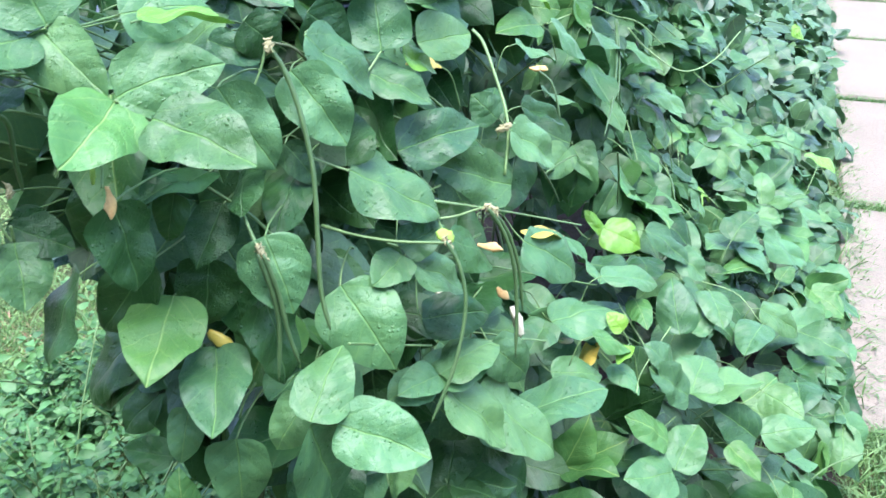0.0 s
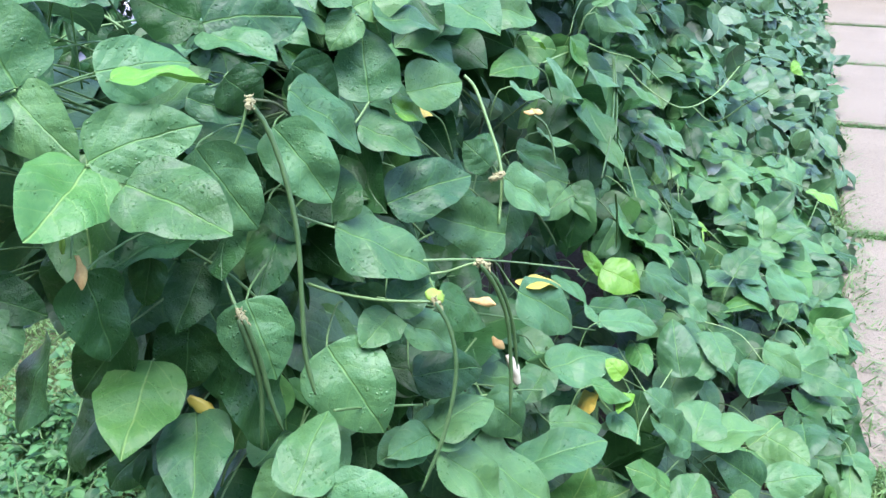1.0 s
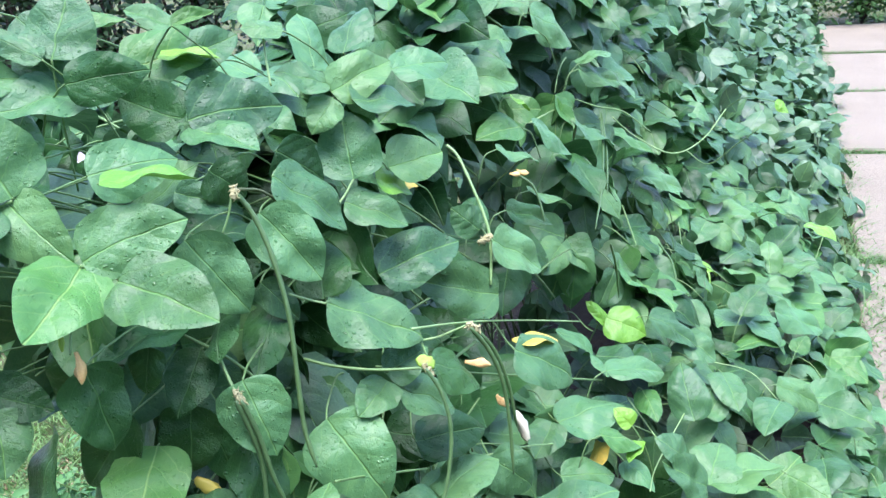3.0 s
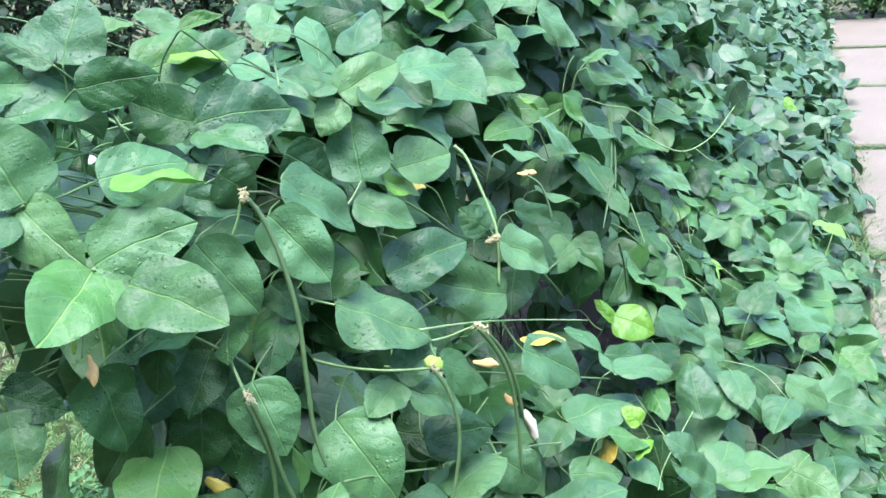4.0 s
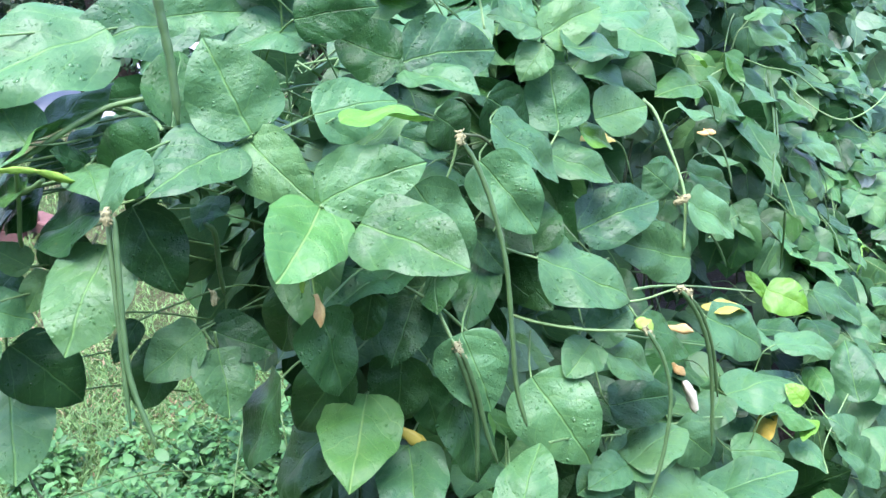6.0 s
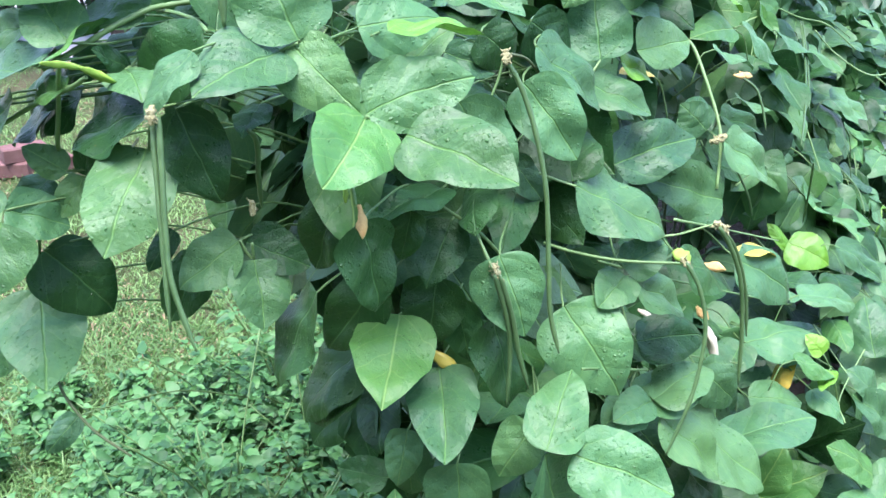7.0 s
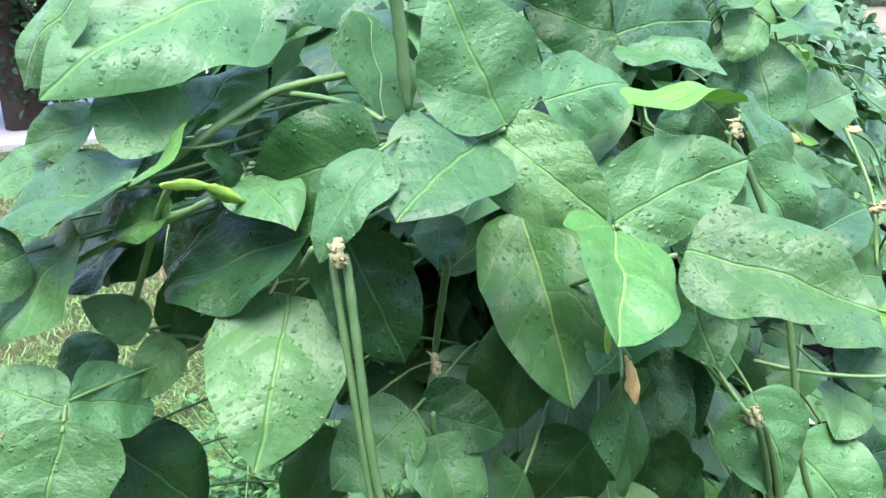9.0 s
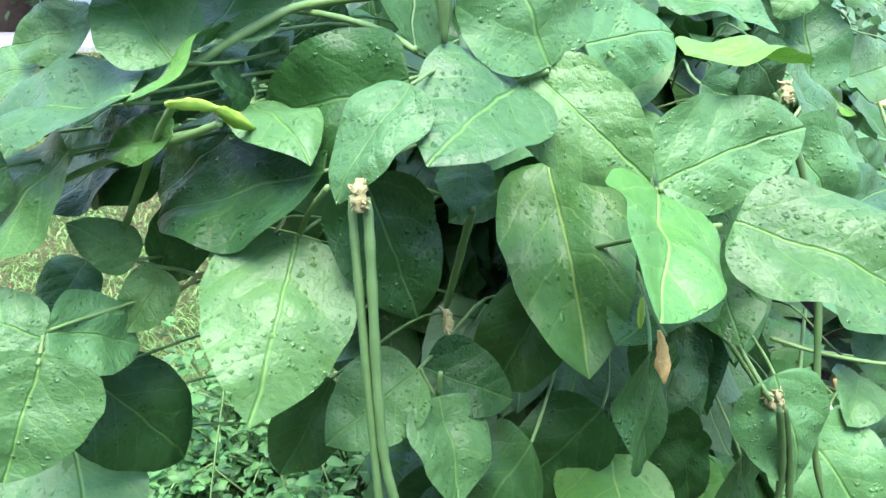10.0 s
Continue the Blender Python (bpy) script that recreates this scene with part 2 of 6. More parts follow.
def place(ob, parent, world_matrix):
    """Puts ob at a place in the world, under its parent."""
    ob.parent = parent
    base = Matrix.Identity(4)
    chain = []
    p = parent
    while p is not None:
        chain.append(p)
        p = p.parent
    for p in reversed(chain):
        base = base @ p.matrix_basis
    ob.matrix_basis = base.inverted() @ world_matrix
    return ob


def part(name, mesh, parent, m=None, label=""):
    ob = new(name, mesh)
    place(ob, parent, Matrix.Identity(4) if m is None else m)
    return tagged(ob, label) if label else ob


OUTLINE_U = (0.0, 0.02, 0.06, 0.13, 0.23, 0.35, 0.48, 0.61, 0.73, 0.83, 0.905, 0.96, 1.0)
OUTLINE_W = (0.03, 0.35, 0.64, 0.86, 0.97, 1.0, 0.96, 0.865, 0.72, 0.55, 0.36, 0.175, 0.0)


def leaflet_shape(rows, half, width, fold, droop, wave, lean, rng, curl=0.3, point=0.2):
    """A leaflet of length 1 along +Y, facing +Z: ovate with a full base and a short tip; vertices, faces and its own measure."""
    verts, uvs, faces = [], [], []
    ph = rng.uniform(0, 6.28)
    waves, tilt = rng.uniform(5.5, 9.5), rng.uniform(-0.16, 0.16)
    bend = rng.uniform(-0.03, 0.03)
    across = 2 * half + 1
    for i in range(rows + 1):
        u = (i / rows) ** 1.12 if i < rows * 0.5 else i / rows + ((i / rows) ** 1.12 - i / rows) * 2 * (1 - i / rows)
        for j in range(across):
            v = (j - half) / half
            # the outer half of a side leaflet is fuller near its base
            su = min(1.0, max(0.0, u + 0.5 * abs(lean) * (1 if v * lean > 0 else -0.6) * math.sin(math.pi * u)))
            w = width * 0.5 * float(np.interp(su, OUTLINE_U, OUTLINE_W)) ** (0.97 + 0.5 * point)
            w *= 1 + 0.018 * math.sin(21 * u + ph * 3 + v) + lean * (1 if v > 0 else -1)
            w = max(w, 0.003)
            x = v * w
            a = abs(x)
            y = u - 0.16 * a * max(0.0, 1 - 3.2 * u)
            edge = v * v
            z = fold * a - droop * u * u + 0.60 * wave * edge * math.sin(ph + waves * u + (2.1 if v > 0 else 0)) * w * 2
            bow = u - 0.75 * a - 0.6 * a * a
            z += 0.017 * abs(math.sin(math.pi * 4.7 * bow + ph)) * min(1.0, a * 9) * (1 - edge)
            z += 0.085 * (noise.noise(Vector((3.0 * x + 9 * ph, 3.0 * u, ph))) - 0.1) * min(1.0, 4 * u)
            z += tilt * x * u
            z -= 1.4 * droop * a * a + curl * max(0.0, u - 0.66) ** 2 * 3.2
            z += u * (droop + curl * 0.36)
            verts.append((x + lean * 0.08 * math.sin(3.14 * u) + bend * math.sin(3.14 * u), y, z))
            uvs.append((x + 0.5, u))
    for i in range(rows):
        for j in range(across - 1):
            a = i * across + j
            faces.append((a, a + 1, a + across + 1, a + across))
    return verts, faces, uvs


def tube_shape(points, radii, sides=6):
    """A tube through points; radii may be one number or one for each point."""
    pts = [Vector(p) for p in points]
    n = len(pts)
    if not hasattr(radii, "__len__"):
        radii = [radii] * n
    verts, faces = [], []
    last = None
    for i, p in enumerate(pts):
        d = (pts[min(i + 1, n - 1)] - pts[max(i - 1, 0)]).normalized()
        ref = last if last is not None else (Vector((0, 0, 1)) if abs(d.z) < 0.9 else Vector((1, 0, 0)))
        x = (ref - d * ref.dot(d)).normalized()
        last = x
        y = d.cross(x)
        for k in range(sides):
            a = 2 * math.pi * k / sides
            verts.append(p + (x * math.cos(a) + y * math.sin(a)) * radii[i])
    for i in range(n - 1):
        for k in range(sides):
            a, b = i * sides + k, i * sides + (k + 1) % sides
            faces.append((a, b, b + sides, a + sides))
    faces.append(tuple(range(sides))[::-1])
    faces.append(tuple(range((n - 1) * sides, n * sides)))
    return verts, faces


def smooth_line(points, steps=5):
    """A smooth line through a few points."""
    pts = [Vector(p) for p in points]
    pts = [pts[0] * 2 - pts[1]] + pts + [pts[-1] * 2 - pts[-2]]
    out = []
    for i in range(1, len(pts) - 2):
        a, b, c, d = pts[i - 1:i + 3]
        for s in range(steps):
            t = s / steps
            out.append(0.5 * (2 * b + (c - a) * t + (2 * a - 5 * b + 4 * c - d) * t * t + (3 * b - a - 3 * c + d) * t ** 3))
    out.append(pts[-2])
    return out


def basis(origin, along, facing, size=1.0, wide=1.0):
    """The pose of a leaflet at origin that runs along one way and faces another."""
    y = Vector(along).normalized()
    z = Vector(facing)
    z = (z - y * z.dot(y))
    z = z.normalized() if z.length > 1e-5 else y.orthogonal().normalized()
    x = y.cross(z)
    m = Matrix.Identity(4)
    m.col[0][:3], m.col[1][:3], m.col[2][:3] = x * size * wide, y * size, z * size
    m.translation = origin
    return m


def joined(name, shapes, material):
    """One mesh out of many (matrix, verts, faces, uvs)."""
    V, Fc, U, n = [], [], [], 0
    for m, v, f, u in shapes:
        mm = np.array(m)
        vv = np.asarray(v) @ mm[:3, :3].T + mm[:3, 3]
        V.append(vv)
        Fc.extend([tuple(i + n for i in face) for face in f])
        U.append(np.asarray(u) if u is not None else np.zeros((len(v), 2)))
        n += len(v)
    return mesh_of(name, np.concatenate(V), Fc, material, np.concatenate(U))


rng = random.Random(7)
# width, fold, droop, wave and lean of the leaflets; the odd ones out stand at the side of a leaf
KINDS = ((0.80, 0.18, 0.14, 0.09, 0.0), (0.76, 0.14, 0.18, 0.10, 0.09), (0.76, 0.18, 0.16, 0.09, -0.09), (0.80, 0.06, 0.22, 0.10, 0.04),
         (0.73, 0.30, 0.15, 0.10, -0.08), (0.78, -0.03, 0.16, 0.12, 0.05), (0.78, 0.24, 0.08, 0.11, -0.09), (0.79, 0.10, 0.14, 0.12, 0.03))
POINTS = (0.16, 0.16, 0.22, 0.50, 0.22, 0.44, 0.16, 0.50)
SHAPES = [leaflet_shape(28, 6, *kind, rng, 0.10, p - 0.12) for kind, p in zip(KINDS, POINTS)]
SHAPES_MORE = [leaflet_shape(12, 4, w, f + 0.03, d, wv * 1.6, ln, rng, c, p + 0.2) for (w, f, d, wv, ln), p in zip(KINDS, POINTS) for c in (0.0, 0.25)]
COARSE = [leaflet_shape(7, 2, *kind, rng, 0.12, p + 0.2) for kind, p in zip(KINDS, POINTS)]
LEAFLETS = {m.name: [mesh_of("leaflet", *s[:2], m, s[2]) for s in SHAPES + SHAPES_MORE] for m in (LEAF, YOUNG, OLD_SHADED, LIME, YELLOW, PALE)}
# the meshes that do for an end leaflet and for a side leaflet
END_KINDS = [8 + 2 * k + c for k in (0, 3, 5, 7) for c in (0, 1)]
SIDE_KINDS = [8 + 2 * k + c for k in (1, 2, 4, 6) for c in (0, 1)]


def petiole_mesh(bend):
    pts = smooth_line([(0, 0, 0), (0, -0.3, -0.22 + bend * 0.2), (0, -0.55, -0.60 + bend), (0, -0.7, -1.0 + bend)], 3)
    v, f = tube_shape(pts, [0.009 + 0.006 * i / len(pts) for i in range(len(pts))], 5)
    return mesh_of("petiole", v, f, STEM)


PETIOLES = [petiole_mesh(b) for b in (-0.25, -0.12, -0.02)]

# ---- setting ----
HEAD = radians(20)
AHEAD, ASIDE = Vector((math.sin(HEAD), math.cos(HEAD), 0)), Vector((math.cos(HEAD), -math.sin(HEAD), 0))


def row(s, r, z):
    """A place by the bean row: metres along it, to its right, and up."""
    return AHEAD * s + ASIDE * r + Vector((0, 0, z))


def row_pose(s, r, z, yaw=0.0):
    m = Matrix.Rotation(-HEAD + yaw, 4, "Z")
    m.translation = row(s, r, z)
    return m


def box_shape(x0, x1, y0, y1, z0, z1, chamfer=0.01):
    c = chamfer
    v = [(x0, y0, z0), (x1, y0, z0), (x1, y1, z0), (x0, y1, z0),
         (x0, y0, z1 - c), (x1, y0, z1 - c), (x1, y1, z1 - c), (x0, y1, z1 - c),
         (x0 + c, y0 + c, z1), (x1 - c, y0 + c, z1), (x1 - c, y1 - c, z1), (x0 + c, y1 - c, z1)]
    f = [(3, 2, 1, 0), (8, 9, 10, 11)]
    for a, b in ((0, 4), (4, 8)):
        for i in range(4):
            j = (i + 1) % 4
            f.append((a + i, a + j, b + j, b + i))
    return v, f


def ground_sheet():
    n, verts, faces = 90, [], []
    for i in range(n + 1):
        for j in range(n + 1):
            a, b = (i / n * 2 - 1), (j / n * 2 - 1)
            x, y = 8 * a + 292 * a ** 5, 4 + 8 * b + 292 * b ** 5
            near = math.exp(-(x * x + (y - 3) ** 2) / 120)
            z = 0.05 * near * (noise.noise(Vector((x * 0.6, y * 0.6, 0))) - 0.6)
            verts.append((x, y, z - 0.01))
    for i in range(n):
        for j in range(n):
            a = i * (n + 1) + j
            faces.append((a, a + n + 1, a + n + 2, a + 1))
    return tagged(new("ground", mesh_of("ground", verts, faces, LAWN)), "lawn of thin green and dry straw-coloured grass", "lawn", "", "structure")


ground = ground_sheet()

# sidewalk: slabs of 1.5 m with grassy joints
WALK_EDGE, WALK_WIDE, SLAB = 0.36, 1.2, 1.56
sidewalk = tagged(new("pavement"), "weathered pale concrete sidewalk of square slabs with grassy joints", "sidewalk", "", "structure")
sidewalk.matrix_basis = row_pose(0, WALK_EDGE, 0)
slab_mesh = mesh_of("slab", *box_shape(0, WALK_WIDE, 0.02, SLAB - 0.025, -0.10, 0.035, 0.012), CONCRETE, smooth=False)
for i in range(5):
    tilt = pose(0, 0, rng.uniform(-0.008, 0.012), rng.uniform(-0.5, 0.5), rng.uniform(-0.4, 0.4), 0)
    part("slab", slab_mesh, sidewalk, row_pose(2.02 + i * SLAB, WALK_EDGE + rng.uniform(-0.02, 0.02), 0) @ tilt)
soil_v, soil_f = [], []
for i in range(106):
    s = 0.62 + i * 0.1
    wide = min(1.0, 0.35 + 0.35 * i) * 0.72
    left, right = -0.30 - wide + 0.08 * noise.noise(Vector((s * 2, 1, 0))), -0.30 + wide * 0.86 + 0.03 * noise.noise(Vector((s * 2, 5, 0)))
    soil_v += [row(s, left, 0.008), row(s, left * 0.5 + right * 0.5, 0.03), row(s, right, 0.008)]
    if i:
        k = 3 * i
        soil_f += [(k - 3, k - 2, k + 1, k), (k - 2, k - 1, k + 2, k + 1)]
tagged(new("soil_bed", mesh_of("soil_bed", soil_v, soil_f, SOIL)), "dark bare soil bed under the bean row", "soil", "", "structure")
drive_v, drive_f = box_shape(-14, -2.4, 6.0, 9.5, -0.1, 0.02)
tagged(new("driveway", mesh_of("driveway", drive_v, drive_f, plain_material("pale_concrete", rgb(0.48, 0.46, 0.43), rgb(0.66, 0.63, 0.59), 6.0, 0.8, 0.4, 0.004), smooth=False)), "pale concrete driveway beyond the lawn", "driveway", "", "structure")
step_v, step_f = box_shape(0, 2.0, 0, 2.2, -0.05, 0.45, 0.02)
dark_wall = new("wall_right", mesh_of("wall_right", step_v, step_f, plain_material("dark_wall", rgb(0.04, 0.035, 0.035), rgb(0.10, 0.09, 0.085), 9.0, 0.8, 0.6, 0.01), smooth=False))
dark_wall.matrix_basis = row_pose(8.6, WALK_EDGE + WALK_WIDE + 0.02, 0)
# added wall, out of view: cuts low sky light on leaves facing it
shade_wall_v, shade_wall_f = box_shape(-11, 11, -0.25, 0, 0, 3.7, 0.01)
shade_wall = new("wall_behind", mesh_of("wall_behind", shade_wall_v, shade_wall_f, plain_material("shade_wall_face", rgb(0.16, 0.14, 0.12), rgb(0.26, 0.23, 0.20), 14.0, 0.85, 0.5, 0.004), smooth=False))
shade_wall.matrix_basis = pose(0, -2.6, 0, 0, 0, -8)
tagged(shade_wall, "plain wall added unseen behind the viewer to darken the leaves facing it", "wall", "", "structure")
tagged(dark_wall, "low dark wall beside the sidewalk", "wall", "", "structure")

# ---- the bean row ----
PROFILE = [(-0.95, 0.25), (-0.90, 0.70), (-0.82, 1.10), (-0.68, 1.27), (-0.55, 1.31), (-0.42, 1.24), (-0.33, 1.05),
           (-0.27, 0.84), (-0.17, 0.69), (0.00, 0.54), (0.16, 0.40), (0.28, 0.25), (0.34, 0.09)]


def rise(a, b, x):
    t = min(1.0, max(0.0, (x - a) / (b - a)))
    return t * t * (3 - 2 * t)


def profile(q, s=1.0):
    """The row's outline across, at s along it: q from 0 (lawn side) to 1 (sidewalk), and which way it faces there."""
    f = q * (len(PROFILE) - 1)
    i = min(int(f), len(PROFILE) - 2)
    t = f - i
    (r0, z0), (r1, z1) = PROFILE[i], PROFILE[i + 1]
    d = Vector((r1 - r0, z1 - z0)).normalized()
    z = z0 + (z1 - z0) * t
    # further on the crest stands higher and the foot spreads a little
    z += 0.26 * rise(1.15, 2.2, s) * max(0.0, z - 0.65) / 0.65
    r = r0 + (r1 - r0) * t
    return r + 0.07 * rise(3.0, 4.6, s) * max(0.0, r), z, -d.y, d.x


def start_of(r):
    """Where the row begins, along it."""
    return 0.62 + max(0.0, r + 0.25) * 0.75 + max(0.0, r - 0.08) * 3.0


def swell(s, q):
    return 0.07 * noise.noise(Vector((s * 1.7, q * 5, 3.1))) + 0.03 * noise.noise(Vector((s * 5, q * 14, 8.1)))


def compound(parent, node, along, facing, size, rng, leaf=LEAF, reach=1.2, terminal=True):
    """A leaf of three leaflets on its stalk."""
    along, facing = Vector(along).normalized(), Vector(facing).normalized()
    m = basis(node, along, facing, size * reach)
    stalk = part("leaf", rng.choice(PETIOLES), parent, m)
    for turn in ((0, 78, -78) if terminal else (78, -78)):
        spread = turn + rng.uniform(-16, 16)
        way = Matrix.Rotation(radians(spread), 3, facing) @ along
        way = (way + Vector((0, 0, -rng.uniform(0.0, 0.45)))).normalized()
        up = (facing + Vector([rng.uniform(-0.35, 0.35) for _ in range(3)])).normalized()
        kind = rng.choice(END_KINDS) if turn == 0 else rng.choice(SIDE_KINDS)
        start = node + along * size * (0.16 if turn == 0 else 0.0)
        part("leaflet", LEAFLETS[leaf.name][kind], stalk, basis(start + way * size * 0.03, way, up, size * rng.uniform(0.85, 1.1)))
    return stalk


def lay(s, q, inset, rng):
    """A spot on the row's skin: place, which way it faces and hangs."""
    r, z, nr, nz = profile(q, s)
    swl = swell(s, q)
    out = ASIDE * nr + Vector((0, 0, nz))
    far = rise(2.2, 3.4, s)
    p = row(s, r, z) + out * (swl - inset + rng.uniform(-0.03 - 0.05 * far, 0.02 + 0.03 * far))
    hang = ASIDE * (nz if nr >= 0 else -nz) + Vector((0, 0, -abs(nr)))
    face = (out * 0.50 + Vector((0, 0, 0.80)) - AHEAD * 0.22 + Vector([rng.gauss(0, 0.26 + 0.14 * far) for _ in range(3)])).normalized()
    way = (hang * 0.75 - AHEAD * 0.40 + Vector([rng.gauss(0, 0.45 + 0.15 * far) for _ in range(3)])).normalized()
    return p, way, face


rng = random.Random(21)
plants = []
for i in range(9):
    s = 0.85 + i * (0.55 if i < 4 else 1.0) + (0 if i < 4 else -1.0)
    plant = tagged(new("bean_plant"), "climbing long-bean plant with large wet leaves in a row", "bean plant", "bean plants in the row")
    plant.matrix_basis = row_pose(s, -0.55 if i else -0.5, 0)
    plants.append((s, plant))


def plant_at(s):
    return min(plants, key=lambda a: abs(a[0] - s))[1]


# ---- the leaves at the near end of the row, one by one ----
KEPT_CLEAR = []


def hero_leaf(parent, stalk, *blades):
    """A leaf on its stalk; each blade: material, kind, base, tip, the way it faces, and its width."""
    inner = Vector(stalk[0]) * 2 - Vector(stalk[1]) + Vector((0, 0, -0.03))
    v, f = tube_shape(smooth_line((inner, *stalk), 4), 0.0010, 6)
    leaf = part("leaf", mesh_of("petiole", v, f, STEM), parent)
    for material, kind, base, tip, facing, wide in blades:
        way = Vector(tip) - Vector(base)
        KEPT_CLEAR.append((Vector(tip) + Vector(base)) / 2)
        if material is LIME:
            KEPT_CLEAR.extend((Vector(tip), Vector(base)))
        part("leaflet", LEAFLETS[material.name][kind], leaf, basis(base, way, facing, way.length, wide))
    return leaf


hero_leaf(plants[0][1], ((-0.232, 0.769, 1.190), (-0.245, 0.694, 1.201), (-0.251, 0.661, 1.203)),
          (YOUNG, 0, (-0.251, 0.661, 1.203), (-0.266, 0.575, 1.180), (0.520, -0.301, 0.800), 0.93),
          (LEAF, 2, (-0.250, 0.662, 1.206), (-0.172, 0.695, 1.223), (0.225, -0.809, 0.543), 0.86),
          (LEAF, 0, (-0.218, 0.642, 1.195), (-0.135, 0.605, 1.171), (-0.030, -0.590, 0.807), 0.88))
hero_leaf(plants[0][1], ((-0.272, 0.790, 1.243), (-0.293, 0.713, 1.249), (-0.303, 0.685, 1.256)),
          (LEAF, 7, (-0.303, 0.685, 1.256), (-0.335, 0.700, 1.328), (0.391, -0.849, 0.354), 1.17),
          (LEAF, 1, (-0.316, 0.683, 1.248), (-0.360, 0.607, 1.234), (0.310, -0.343, 0.887), 0.98),
          (LEAF, 1, (-0.310, 0.688, 1.253), (-0.255, 0.659, 1.207), (-0.064, -0.880, 0.470), 0.94))
hero_leaf(plants[0][1], ((-0.257, 0.864, 1.167), (-0.283, 0.791, 1.179), (-0.291, 0.760, 1.180)),
          (YOUNG, 0, (-0.291, 0.760, 1.180), (-0.272, 0.671, 1.088), (-0.134, -0.723, 0.678), 0.74))
hero_leaf(plants[0][1], ((-0.371, 0.747, 1.169), (-0.408, 0.680, 1.181), (-0.422, 0.651, 1.182)),
          (LEAF, 5, (-0.422, 0.651, 1.182), (-0.436, 0.580, 1.124), (0.164, -0.643, 0.748), 1.02))
hero_leaf(plants[0][1], ((-0.327, 0.738, 1.247), (-0.354, 0.666, 1.260), (-0.367, 0.636, 1.260)),
          (LEAF, 3, (-0.367, 0.636, 1.260), (-0.398, 0.609, 1.216), (-0.404, -0.627, 0.666), 0.85))
hero_leaf(plants[0][1], ((-0.326, 0.767, 1.241), (-0.354, 0.692, 1.252), (-0.369, 0.667, 1.254)),
          (OLD_SHADED, 0, (-0.369, 0.667, 1.254), (-0.444, 0.704, 1.225), (-0.518, -0.779, 0.354), 0.88))
hero_leaf(plants[0][1], ((-0.359, 0.751, 1.201), (-0.391, 0.679, 1.212), (-0.408, 0.653, 1.214)),
          (OLD_SHADED, 7, (-0.408, 0.653, 1.214), (-0.499, 0.684, 1.172), (-0.491, -0.324, 0.809), 0.85))
hero_leaf(plants[0][1], ((-0.344, 0.740, 1.204), (-0.377, 0.667, 1.217), (-0.388, 0.640, 1.217)),
          (OLD_SHADED, 7, (-0.388, 0.640, 1.217), (-0.365, 0.641, 1.143), (0.267, -0.961, 0.067), 0.86))
hero_leaf(plants[0][1], ((-0.390, 0.819, 1.225), (-0.437, 0.754, 1.231), (-0.451, 0.728, 1.238)),
          (LEAF, 7, (-0.451, 0.728, 1.238), (-0.431, 0.720, 1.261), (-0.354, -0.935, -0.032), 0.92))
hero_leaf(plants[0][1], ((-0.390, 0.784, 1.221), (-0.434, 0.720, 1.231), (-0.448, 0.692, 1.234)),
          (LEAF, 3, (-0.448, 0.692, 1.234), (-0.412, 0.638, 1.223), (0.072, -0.150, 0.986), 0.85),
          (OLD_SHADED, 2, (-0.449, 0.702, 1.231), (-0.461, 0.669, 1.255), (0.958, -0.158, 0.238), 0.85))
hero_leaf(plants[0][1], ((-0.429, 0.740, 1.238), (-0.471, 0.673, 1.248), (-0.492, 0.650, 1.250)),
          (LEAF, 0, (-0.492, 0.650, 1.250), (-0.579, 0.688, 1.222), (-0.30, -0.25, 0.92), 0.80))
hero_leaf(plants[0][1], ((-0.481, 0.789, 1.235), (-0.532, 0.730, 1.245), (-0.556, 0.709, 1.247)),
          (LEAF, 7, (-0.556, 0.709, 1.247), (-0.604, 0.727, 1.231), (-0.420, -0.451, 0.787), 0.85))
hero_leaf(plants[0][1], ((-0.415, 0.757, 1.249), (-0.457, 0.690, 1.255), (-0.476, 0.667, 1.261)),
          (LEAF, 0, (-0.476, 0.667, 1.261), (-0.505, 0.690, 1.296), (0.20, -0.66, 0.72), 1.21))
hero_leaf(plants[0][1], ((-0.452, 0.782, 1.258), (-0.499, 0.719, 1.268), (-0.522, 0.697, 1.270)),
          (LEAF, 0, (-0.522, 0.697, 1.270), (-0.569, 0.712, 1.257), (-0.376, -0.691, 0.618), 0.85))
hero_leaf(plants[0][1], ((-0.375, 0.843, 1.320), (-0.415, 0.779, 1.330), (-0.434, 0.752, 1.332)),
          (LEAF, 3, (-0.434, 0.752, 1.332), (-0.530, 0.657, 1.293), (0.293, -0.608, 0.738), 0.85))
hero_leaf(plants[0][1], ((-0.323, 0.891, 1.320), (-0.358, 0.823, 1.330), (-0.375, 0.795, 1.333)),
          (LEAF, 0, (-0.375, 0.795, 1.333), (-0.464, 0.738, 1.322), (0.321, -0.644, 0.695), 0.85))
hero_leaf(plants[0][1], ((-0.406, 0.785, 1.254), (-0.452, 0.716, 1.262), (-0.467, 0.694, 1.267)),
          (LEAF, 5, (-0.467, 0.694, 1.267), (-0.439, 0.754, 1.290), (0.025, -0.383, 0.923), 0.85))
hero_leaf(plants[0][1], ((-0.431, 0.738, 1.234), (-0.479, 0.670, 1.242), (-0.494, 0.649, 1.247)),
          (YOUNG, 0, (-0.494, 0.649, 1.247), (-0.457, 0.708, 1.268), (-0.411, -0.077, 0.909), 0.85))
